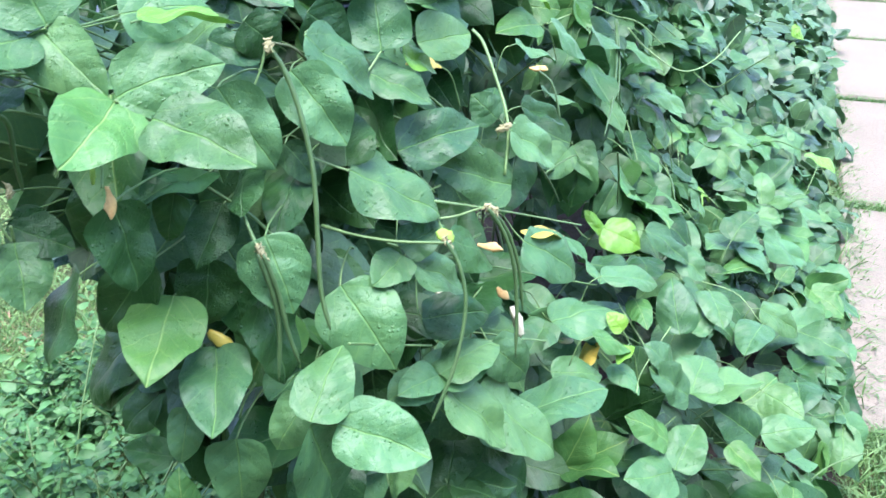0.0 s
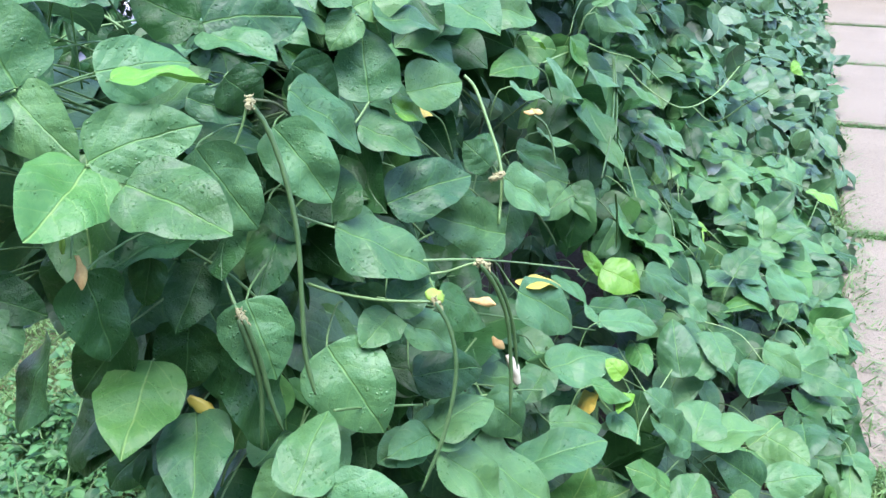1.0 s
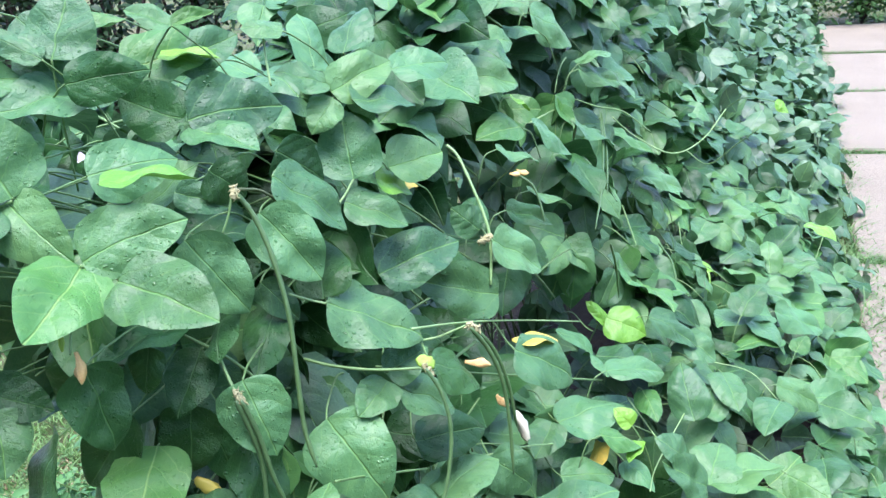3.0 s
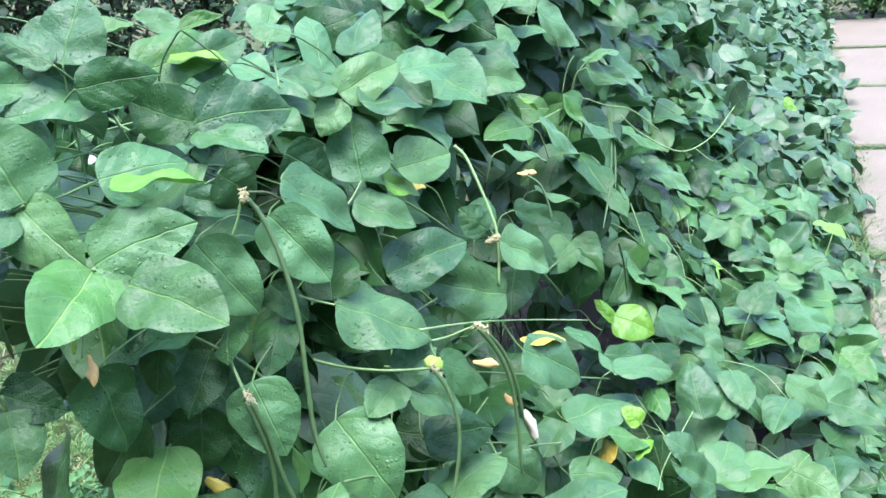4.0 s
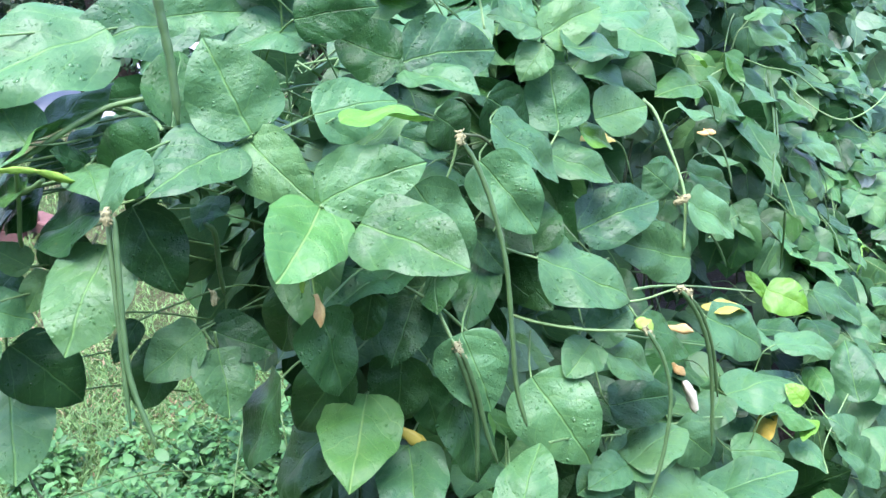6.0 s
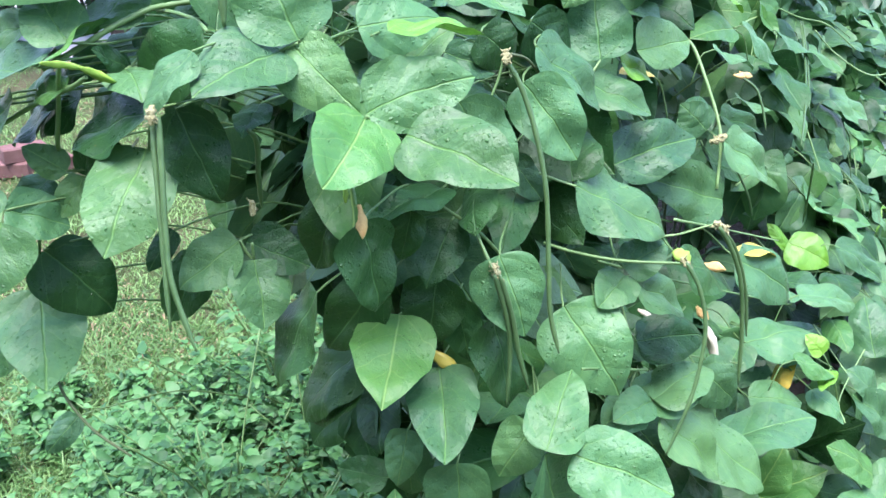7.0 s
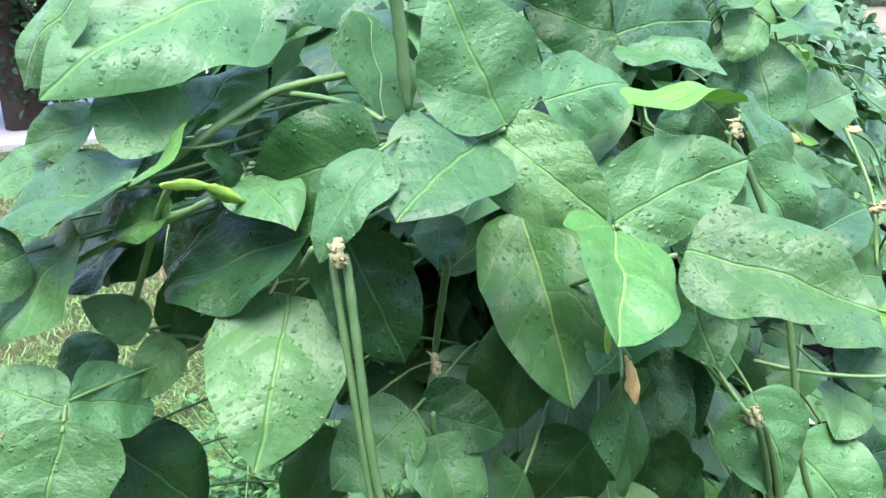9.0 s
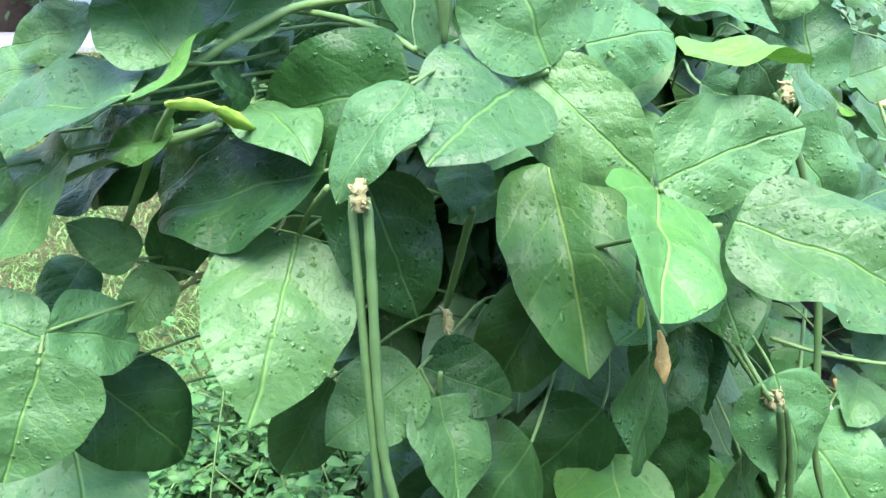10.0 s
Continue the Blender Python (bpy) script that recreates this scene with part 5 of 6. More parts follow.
hero_leaf(plant_at(1.9), ((0.439, 1.915, 0.840), (0.452, 1.922, 0.845), (0.461, 1.928, 0.845)),
          (LEAF, 2, (0.461, 1.928, 0.845), (0.561, 1.985, 0.779), (0.637, -0.281, 0.718), 0.65))
hero_leaf(plant_at(2.0), ((0.529, 1.973, 0.741), (0.516, 1.965, 0.764), (0.507, 1.959, 0.775)),
          (OLD_SHADED, 5, (0.507, 1.959, 0.775), (0.423, 1.907, 0.828), (0.641, -0.327, 0.695), 0.99))
hero_leaf(plant_at(2.0), ((0.522, 1.911, 0.686), (0.513, 1.907, 0.715), (0.507, 1.905, 0.731)),
          (LEAF, 5, (0.507, 1.905, 0.731), (0.472, 1.892, 0.792), (0.801, -0.482, 0.355), 1.15))
hero_leaf(plant_at(1.4), ((0.124, 1.417, 1.146), (0.134, 1.427, 1.149), (0.141, 1.433, 1.148)),
          (LIME, 0, (0.141, 1.433, 1.148), (0.172, 1.460, 1.117), (0.708, 0.025, 0.706), 0.55))
hero_leaf(plant_at(1.0), ((0.011, 1.064, 1.113), (-0.001, 1.050, 1.130), (-0.009, 1.041, 1.137)),
          (YELLOW, 2, (-0.009, 1.041, 1.137), (-0.043, 1.000, 1.144), (0.434, -0.225, 0.872), 0.70))
hero_leaf(plants[0][1], ((-0.309, 0.822, 1.288), (-0.305, 0.817, 1.327), (-0.303, 0.815, 1.344)),
          (LEAF, 7, (-0.303, 0.815, 1.344), (-0.291, 0.863, 1.398), (0.083, -0.754, 0.652), 1.20))
hero_leaf(plants[0][1], ((-0.330, 0.856, 1.324), (-0.310, 0.846, 1.349), (-0.299, 0.841, 1.359)),
          (YOUNG, 4, (-0.299, 0.841, 1.359), (-0.247, 0.866, 1.367), (0.009, -0.321, 0.947), 0.80))
hero_leaf(plants[0][1], ((-0.323, 0.818, 1.293), (-0.301, 0.804, 1.316), (-0.289, 0.797, 1.324)),
          (OLD_SHADED, 3, (-0.289, 0.797, 1.324), (-0.218, 0.816, 1.327), (0.240, -0.936, 0.257), 0.80))
hero_leaf(plants[0][1], ((-0.280, 0.829, 1.302), (-0.300, 0.817, 1.332), (-0.310, 0.811, 1.345)),
          (LEAF, 5, (-0.310, 0.811, 1.345), (-0.370, 0.835, 1.372), (-0.025, -0.774, 0.633), 0.50))
hero_leaf(plants[0][1], ((-0.178, 0.902, 1.315), (-0.199, 0.884, 1.345), (-0.210, 0.876, 1.358)),
          (LEAF, 0, (-0.210, 0.876, 1.358), (-0.254, 0.882, 1.376), (0.253, -0.545, 0.799), 0.75))
hero_leaf(plants[0][1], ((-0.240, 0.889, 1.324), (-0.220, 0.881, 1.349), (-0.210, 0.877, 1.359)),
          (YOUNG, 4, (-0.210, 0.877, 1.359), (-0.173, 0.899, 1.365), (0.260, -0.636, 0.726), 0.55))
hero_leaf(plants[0][1], ((-0.086, 0.986, 1.299), (-0.108, 0.962, 1.326), (-0.120, 0.950, 1.336)),
          (LEAF, 5, (-0.120, 0.950, 1.336), (-0.161, 0.943, 1.344), (0.242, -0.409, 0.880), 1.20))


# ---- the rest of the foliage ----
def crowded(p, out, wide=0.085, deep=0.05):
    """Whether a leaf set here would lie over one of those placed one by one."""
    for h in KEPT_CLEAR:
        d = p - h
        if d.length_squared < 0.04:
            fore = d.dot(out)
            if fore > -deep and (d - out * fore).length < wide:
                return True
    return False


rng = random.Random(22)
# the nearer skin, leaf by leaf
NEAR_END = 3.1
count = 0
for i in range(740):
    s, q = rng.uniform(0.55, NEAR_END), rng.uniform(0.26, 0.985)
    r, z, nr, nz = profile(q, s)
    if s < start_of(r) + 0.05:
        continue
    near_end = s < 1.35 and 0.3 < q < 0.82
    p, way, face = lay(s, q, (0.16 if q > 0.42 else 0.06) if near_end else 0.03, rng)
    if s < 2.1 and crowded(p, (ASIDE * nr + Vector((0, 0, nz)) - AHEAD * 0.7).normalized()):
        continue
    low = q > 0.68
    size = rng.uniform(0.080, 0.115)
    # the large share of dark leaves also puts shade into the skin
    pick = rng.random()
    compound(plant_at(s), p, way, face, size, rng, LIME if low and pick < 0.012 else YOUNG if pick < (0.20 if low and s > 1.3 and q > 0.74 else 0.08 if low else 0.05) else OLD_SHADED if pick < 0.46 else LEAF)

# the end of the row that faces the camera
# mostly the dark leaf colour, which stands for shade inside the row
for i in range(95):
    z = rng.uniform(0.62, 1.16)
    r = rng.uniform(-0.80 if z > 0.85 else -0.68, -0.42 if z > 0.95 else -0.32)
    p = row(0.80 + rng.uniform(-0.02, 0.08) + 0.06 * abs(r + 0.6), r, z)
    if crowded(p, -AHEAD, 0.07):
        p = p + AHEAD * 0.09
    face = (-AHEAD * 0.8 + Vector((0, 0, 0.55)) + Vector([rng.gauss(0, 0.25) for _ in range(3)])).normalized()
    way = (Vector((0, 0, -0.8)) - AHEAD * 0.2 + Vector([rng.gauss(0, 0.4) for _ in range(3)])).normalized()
    compound(plants[0][1], p, way, face, rng.uniform(0.07, 0.10), rng, OLD_SHADED if rng.random() < 0.85 else LEAF)

# leaves added over the near end, under its upper ones, to block sky light
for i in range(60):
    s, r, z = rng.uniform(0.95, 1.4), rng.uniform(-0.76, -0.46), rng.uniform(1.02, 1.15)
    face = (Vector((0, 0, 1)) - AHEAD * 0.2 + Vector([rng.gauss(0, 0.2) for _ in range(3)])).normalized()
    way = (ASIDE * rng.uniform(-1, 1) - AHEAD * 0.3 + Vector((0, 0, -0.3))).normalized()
    compound(plants[0][1], row(s, r, z), way, face, rng.uniform(0.08, 0.11), rng, OLD_SHADED)

# leaves on the crest behind the near end
for i in range(75):
    s, r = rng.uniform(1.05, 2.0), rng.uniform(-0.86, -0.40)
    p = row(s, r, 1.21 + 0.12 * rise(1.0, 1.6, s) + rng.uniform(-0.04, 0.05) )
    if crowded(p, (Vector((0, 0, 1)) - AHEAD * 0.8).normalized(), 0.10, 0.04):
        continue
    face = (Vector((0, 0, 0.9)) - AHEAD * 0.4 + Vector([rng.gauss(0, 0.28) for _ in range(3)])).normalized()
    way = (ASIDE * rng.uniform(-0.8, 0.8) - AHEAD * 0.5 + Vector((0, 0, -0.3))).normalized()
    compound(plant_at(s), p, way, face, rng.uniform(0.075, 0.105), rng, OLD_SHADED if rng.random() < 0.3 else LEAF)

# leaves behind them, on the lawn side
# over half take the dark colour, with shade in it
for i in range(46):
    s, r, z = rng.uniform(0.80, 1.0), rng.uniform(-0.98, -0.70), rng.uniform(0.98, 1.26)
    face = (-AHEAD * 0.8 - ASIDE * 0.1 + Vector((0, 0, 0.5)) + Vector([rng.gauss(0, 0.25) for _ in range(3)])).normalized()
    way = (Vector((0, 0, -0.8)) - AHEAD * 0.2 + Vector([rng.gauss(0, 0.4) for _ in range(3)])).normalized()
    compound(plants[0][1], row(s, r, z), way, face, rng.uniform(0.06, 0.09), rng, OLD_SHADED if rng.random() < 0.6 else LEAF)

# the foliage further on and the inner leaves, too many to count
for n, (s0, plant) in enumerate(plants):
    s1 = plants[n + 1][0] if n + 1 < len(plants) else s0 + 3.0
    lo, hi = (plants[n - 1][0] + s0) / 2 if n else s0 - 0.28, (s0 + s1) / 2
    shapes = []
    total = int((hi - lo) * (460 if n == 0 else 320 if hi < NEAR_END else 400))
    for i in range(total):
        s, q = rng.uniform(lo, hi), rng.uniform(0.0 if lo > 1 else 0.05, 0.99)
        r, z, nr, nz = profile(q, s)
        if s < start_of(r) + 0.1 or (s < 1.6 and r < -0.72 and z < 0.95):
            continue
        near = s < NEAR_END and q > 0.26
        p, way, face = lay(s, q, rng.uniform(0.17, 0.32) if near else rng.uniform(0.0, 0.15), rng)
        size = rng.uniform(0.07, 0.10) if near else rng.uniform(0.082, 0.118)
        for turn in (0, 80, -80):
            w = (Matrix.Rotation(radians(turn + rng.uniform(-20, 20)), 3, face) @ way + Vector((0, 0, -rng.uniform(0, 0.4)))).normalized()
            up = (face + Vector([rng.uniform(-0.4, 0.4) for _ in range(3)])).normalized()
            shapes.append((basis(p + w * 0.01, w, up, size), *rng.choice(COARSE)))
    if shapes:
        tagged(part("foliage", joined("foliage", shapes, LEAF_FAR), plant), "dense green bean foliage", "", "", "stuff")
    stems = []
    for k in range(7):
        a = row(s0 + rng.uniform(0.15 if n == 0 else -0.25, 0.3), -0.55 + rng.uniform(-0.15, 0.15), 0)
        b = row(s0 + rng.uniform(0.05 if n == 0 else -0.3, 0.3), rng.uniform(-0.75, -0.48), rng.uniform(0.75, 1.02))
        mid = (a + b) / 2 + Vector((rng.uniform(-0.1, 0.1), rng.uniform(-0.1, 0.1), 0))
        v, f = tube_shape(smooth_line([a, mid, b], 5), 0.003, 5)
        part("stem", mesh_of("stem", v, f, STEM_DARK), plant)

# ---- pods, stems and flowers at the near end ----
BUDS = plain_material("yellow_green_bud", rgb(0.16, 0.34, 0.03), rgb(0.36, 0.55, 0.08), 60.0, 0.5, 0.4, 0.001)
rng = random.Random(11)


def vine_part(name, material, r0, r1, *points):
    """A pod or a stem through a few places; pods swell at each bean."""
    line = smooth_line(points, 10 if name == "pod" else 6)
    n = len(line) - 1
    radii = []
    for i in range(n + 1):
        r = r0 + (r1 - r0) * i / n
        if name == "pod":
            r *= (1 + 0.07 * math.sin(i * 1.3)) * min(1.0, 0.55 + 0.2 * i, 0.35 + 0.2 * (n - i))
        else:
            r *= 1 + 0.08 * math.sin(i * 2.1)
        radii.append(r)
    v, f = tube_shape(line, radii, 10)
    return part(name, mesh_of(name, v, f, material), plants[0][1])


def vine_bit(name, material, top, end, radius):
    """A crumpled petal, bud or stub: a lobed, tapered spindle with frayed ends."""
    a, b = Vector(top), Vector(end)
    verts, faces, sides, rings = [], [], 10, 9
    way = (b - a).normalized()
    x = way.orthogonal().normalized()
    y = way.cross(x)
    twist = rng.uniform(0, 6)
    for i in range(rings + 1):
        u = i / rings
        r = radius * (0.28 + 0.9 * math.sin(math.pi * min(1, u * 0.9 + 0.06)) ** 0.8)
        if name == "pod_stub":
            r *= 0.75 + 0.5 * math.sin(9 * u + twist) ** 2
        if name == "withered_flower":
            r = radius * (0.34 + 0.75 * math.sin(math.pi * u ** 1.5) ** 1.2 - 0.22 * u)
        c = a + (b - a) * u + x * radius * 0.35 * math.sin(3 * u + twist)
        for k in range(sides):
            g = 2 * math.pi * k / sides
            rr = r * (1 + 0.26 * math.sin(3 * g + 4 * u + twist) + 0.2 * rng.uniform(-1, 1))
            verts.append(c + (x * math.cos(g) + y * math.sin(g) * 0.7) * rr)
    for i in range(rings):
        for k in range(sides):
            p, q = i * sides + k, i * sides + (k + 1) % sides
            faces.append((p, q, q + sides, p + sides))
    faces.append(tuple(range(sides))[::-1])
    n = len(verts)
    faces.append(tuple(range(rings * sides, rings * sides + sides)))
    if name == "pod_stub":
        for k in range(22):
            g = rng.uniform(0, 6.28)
            d = (x * math.cos(g) + y * math.sin(g)) * radius
            e = a + (b - a) * rng.uniform(0.05, 0.95)
            tip = e + d * rng.uniform(0.9, 1.9) + (b - a) * rng.uniform(-0.25, 0.25)
            v, f = tube_shape([e + d * 0.3, (e + d + tip) / 2, tip], [radius * 0.34, radius * 0.22, radius * 0.05], 5)
            faces += [tuple(i + len(verts) for i in face) for face in f]
            verts += v
    return part(name, mesh_of(name, verts, faces, material), plants[0][1])


vine_part("pod", POD, 0.0025, 0.0022, (-0.154, 0.788, 1.215), (-0.141, 0.784, 1.193), (-0.128, 0.773, 1.156), (-0.118, 0.757, 1.107), (-0.115, 0.737, 1.049), (-0.113, 0.723, 1.004), (-0.105, 0.712, 0.969))
vine_part("pod", POD, 0.0025, 0.0020, (-0.159, 0.684, 1.061), (-0.150, 0.685, 1.022), (-0.147, 0.686, 0.987), (-0.150, 0.678, 0.935))
vine_part("pod", POD, 0.0025, 0.0020, (-0.155, 0.686, 1.060), (-0.145, 0.686, 1.021), (-0.139, 0.685, 0.982), (-0.131, 0.686, 0.948))
vine_part("stem", STEM, 0.0015, 0.0015, (-0.185, 0.740, 1.090), (-0.177, 0.721, 1.083), (-0.160, 0.694, 1.058))
vine_part("pod", POD, 0.0023, 0.0020, (-0.384, 0.601, 1.223), (-0.382, 0.588, 1.192), (-0.379, 0.568, 1.147), (-0.374, 0.554, 1.115), (-0.358, 0.538, 1.072))
vine_part("pod", POD, 0.0020, 0.0018, (-0.391, 0.605, 1.221), (-0.388, 0.591, 1.192), (-0.382, 0.566, 1.139), (-0.376, 0.542, 1.086))
vine_part("pod", POD, 0.0022, 0.0020, (-0.339, 0.649, 1.198), (-0.340, 0.667, 1.182), (-0.346, 0.677, 1.148), (-0.351, 0.689, 1.118))
vine_part("pod", POD, 0.0020, 0.0018, (0.003, 0.738, 1.048), (0.015, 0.732, 1.026), (0.021, 0.722, 0.997), (0.018, 0.710, 0.966), (0.008, 0.694, 0.931), (-0.011, 0.675, 0.890))
vine_part("pod", POD, 0.0025, 0.0020, (0.047, 0.835, 1.038), (0.063, 0.842, 1.009), (0.075, 0.844, 0.972), (0.080, 0.839, 0.922), (0.080, 0.828, 0.863))
vine_part("pod", POD, 0.0022, 0.0018, (0.050, 0.840, 1.036), (0.069, 0.850, 1.004), (0.082, 0.853, 0.960), (0.088, 0.851, 0.908))
vine_part("pod", POD, 0.0020, 0.0017, (0.339, 1.763, 1.041), (0.321, 1.630, 0.998), (0.295, 1.500, 0.963), (0.261, 1.371, 0.934))
vine_part("pod", POD, 0.0020, 0.0017, (0.340, 1.753, 1.043), (0.328, 1.634, 0.986), (0.308, 1.521, 0.945))
vine_part("pod", POD, 0.0022, 0.0017, (0.288, 1.388, 0.901), (0.310, 1.464, 0.828), (0.327, 1.533, 0.735))
vine_part("pod", POD, 0.0020, 0.0017, (0.450, 1.741, 0.754), (0.458, 1.669, 0.744), (0.451, 1.593, 0.728))
vine_part("pod", POD, 0.0018, 0.0015, (0.130, 1.212, 1.084), (0.148, 1.205, 1.071), (0.157, 1.195, 1.049), (0.162, 1.182, 1.021))
vine_part("pod", POD, 0.0018, 0.0015, (0.094, 1.087, 1.033), (0.125, 1.158, 0.976), (0.159, 1.227, 0.911), (0.184, 1.297, 0.851))
vine_part("stem", POD_PALE, 0.0020, 0.0017, (0.036, 1.099, 1.164), (0.049, 1.091, 1.150), (0.063, 1.074, 1.116), (0.076, 1.056, 1.078), (0.080, 1.042, 1.050), (0.076, 1.019, 1.004))
vine_part("pod", POD, 0.0037, 0.0034, (-0.359, 0.689, 1.374), (-0.357, 0.685, 1.346), (-0.354, 0.679, 1.312), (-0.353, 0.669, 1.270))
vine_part("pod", POD, 0.0030, 0.0025, (-0.339, 0.765, 1.267), (-0.342, 0.731, 1.260), (-0.344, 0.698, 1.253))
vine_part("stem", STEM, 0.0020, 0.0018, (-0.522, 0.695, 1.163), (-0.510, 0.678, 1.181), (-0.495, 0.664, 1.208), (-0.481, 0.649, 1.233), (-0.467, 0.632, 1.252))
vine_part("stem", STEM, 0.0020, 0.0018, (-0.606, 0.700, 1.173), (-0.579, 0.685, 1.184), (-0.548, 0.671, 1.197), (-0.507, 0.660, 1.217), (-0.472, 0.647, 1.231), (-0.449, 0.633, 1.243))
vine_part("stem", STEM, 0.0024, 0.0022, (-0.498, 0.660, 1.243), (-0.477, 0.675, 1.253), (-0.455, 0.690, 1.265), (-0.440, 0.703, 1.272), (-0.429, 0.714, 1.276), (-0.417, 0.725, 1.277), (-0.397, 0.735, 1.278), (-0.379, 0.745, 1.278))
vine_part("stem", STEM, 0.0018, 0.0015, (-0.431, 0.732, 1.272), (-0.407, 0.712, 1.273), (-0.382, 0.690, 1.271), (-0.366, 0.668, 1.267))
vine_part("stem", STEM, 0.0013, 0.0012, (-0.250, 0.658, 1.205), (-0.241, 0.674, 1.191), (-0.230, 0.689, 1.176))
vine_part("stem", STEM, 0.0015, 0.0015, (-0.219, 0.656, 1.187), (-0.245, 0.684, 1.168), (-0.269, 0.711, 1.148), (-0.289, 0.738, 1.126))
vine_part("stem", STEM, 0.0013, 0.0012, (-0.303, 0.684, 1.254), (-0.310, 0.684, 1.252), (-0.319, 0.683, 1.248))
vine_part("stem", STEM, 0.0016, 0.0014, (-0.120, 0.802, 1.035), (-0.090, 0.792, 1.030), (-0.047, 0.784, 1.026), (0.008, 0.780, 1.026))
vine_part("stem", POD_PALE, 0.0013, 0.0010, (-0.007, 0.757, 1.080), (0.026, 0.880, 1.023), (0.072, 1.004, 0.963), (0.135, 1.127, 0.899), (0.214, 1.251, 0.831))
vine_part("stem", POD_PALE, 0.0012, 0.0010, (-0.014, 0.852, 1.019), (0.012, 0.851, 1.023), (0.032, 0.851, 1.030), (0.049, 0.850, 1.036))
vine_part("stem", STEM, 0.0013, 0.0010, (-0.154, 0.773, 1.220), (-0.159, 0.768, 1.202), (-0.166, 0.762, 1.186))
vine_part("stem", STEM_DARK, 0.0013, 0.0012, (-0.149, 0.779, 1.221), (-0.136, 0.806, 1.210), (-0.124, 0.829, 1.188), (-0.112, 0.849, 1.161), (-0.101, 0.870, 1.134))
vine_part("stem", POD_PALE, 0.0013, 0.0011, (-0.083, 0.928, 1.153), (-0.075, 0.934, 1.162), (-0.066, 0.942, 1.175))
vine_part("stem", POD_PALE, 0.0013, 0.0011, (-0.125, 0.804, 1.105), (-0.108, 0.804, 1.098), (-0.091, 0.804, 1.092))
vine_part("stem", POD_PALE, 0.0013, 0.0012, (0.037, 0.887, 0.846), (0.067, 0.959, 0.803), (0.109, 1.033, 0.760), (0.147, 1.104, 0.713), (0.186, 1.177, 0.669))
vine_part("stem", POD_PALE, 0.0015, 0.0013, (0.178, 1.540, 1.079), (0.227, 1.637, 1.074), (0.277, 1.733, 1.067))
vine_part("stem", STEM, 0.0015, 0.0015, (0.248, 1.731, 1.084), (0.290, 1.730, 1.071), (0.328, 1.728, 1.055), (0.378, 1.727, 1.041), (0.429, 1.716, 0.998))
vine_part("stem", POD_PALE, 0.0013, 0.0012, (-0.141, 0.950, 1.331), (-0.139, 0.939, 1.307), (-0.136, 0.928, 1.285))
vine_part("stem", POD_PALE, 0.0015, 0.0012, (0.357, 1.728, 1.032), (0.406, 1.751, 0.983), (0.485, 1.775, 0.935), (0.560, 1.822, 0.946), (0.626, 1.882, 0.992))
vine_part("stem", STEM, 0.0015, 0.0012, (0.588, 2.056, 0.859), (0.622, 1.989, 0.841), (0.672, 1.949, 0.893), (0.705, 1.904, 0.936))
vine_part("stem", STEM_DARK, 0.0013, 0.0012, (-0.555, 0.660, 0.964), (-0.543, 0.651, 0.943), (-0.519, 0.642, 0.918), (-0.486, 0.636, 0.896))
vine_part("stem", STEM, 0.0014, 0.0013, (-0.537, 0.666, 1.112), (-0.556, 0.685, 1.076), (-0.576, 0.699, 1.031))
vine_part("stem", STEM, 0.0013, 0.0013, (-0.353, 0.660, 1.099), (-0.354, 0.662, 1.084))
vine_part("stem", STEM, 0.0015, 0.0013, (-0.404, 0.634, 1.214), (-0.414, 0.645, 1.198), (-0.422, 0.654, 1.180))
vine_part("stem", CALYX, 0.0013, 0.0012, (-0.499, 0.688, 1.128), (-0.489, 0.688, 1.135), (-0.480, 0.688, 1.143))
vine_part("stem", STEM, 0.0012, 0.0012, (-0.517, 0.696, 1.145), (-0.504, 0.693, 1.143), (-0.494, 0.692, 1.142), (-0.481, 0.689, 1.139))
vine_part("stem", STEM, 0.0016, 0.0015, (-0.210, 0.738, 1.101), (-0.178, 0.743, 1.074), (-0.158, 0.749, 1.048), (-0.140, 0.755, 1.022))
vine_part("stem", STEM, 0.0022, 0.0020, (0.052, 1.120, 0.877), (-0.008, 0.983, 0.905), (-0.068, 0.849, 0.941))
vine_part("stem", STEM, 0.0015, 0.0013, (-0.063, 0.904, 0.966), (0.059, 1.080, 0.849), (0.246, 1.253, 0.724))
vine_part("stem", STEM_DARK, 0.0013, 0.0013, (-0.008, 0.988, 0.895), (0.012, 0.984, 0.865), (0.031, 0.977, 0.830), (0.036, 0.972, 0.799))
vine_part("stem", STEM, 0.0012, 0.0012, (-0.364, 0.664, 1.099), (-0.359, 0.663, 1.088), (-0.354, 0.663, 1.080))
vine_part("stem", STEM, 0.0012, 0.0012, (-0.313, 0.693, 1.251), (-0.320, 0.699, 1.245), (-0.322, 0.707, 1.242))
vine_part("stem", POD_PALE, 0.0013, 0.0012, (-0.450, 0.730, 1.237), (-0.450, 0.712, 1.234), (-0.448, 0.694, 1.233))
vine_part("stem", STEM, 0.0012, 0.0010, (-0.546, 0.637, 1.134), (-0.546, 0.631, 1.128), (-0.546, 0.626, 1.124))
vine_part("stem", STEM, 0.0012, 0.0010, (-0.114, 0.668, 0.897), (-0.101, 0.689, 0.878), (-0.089, 0.711, 0.862))
vine_part("stem", STEM, 0.0013, 0.0012, (-0.194, 0.691, 0.884), (-0.189, 0.696, 0.900), (-0.178, 0.702, 0.916))
vine_part("stem", STEM, 0.0013, 0.0012, (-0.059, 0.806, 0.965), (-0.057, 0.789, 0.946), (-0.056, 0.774, 0.929))
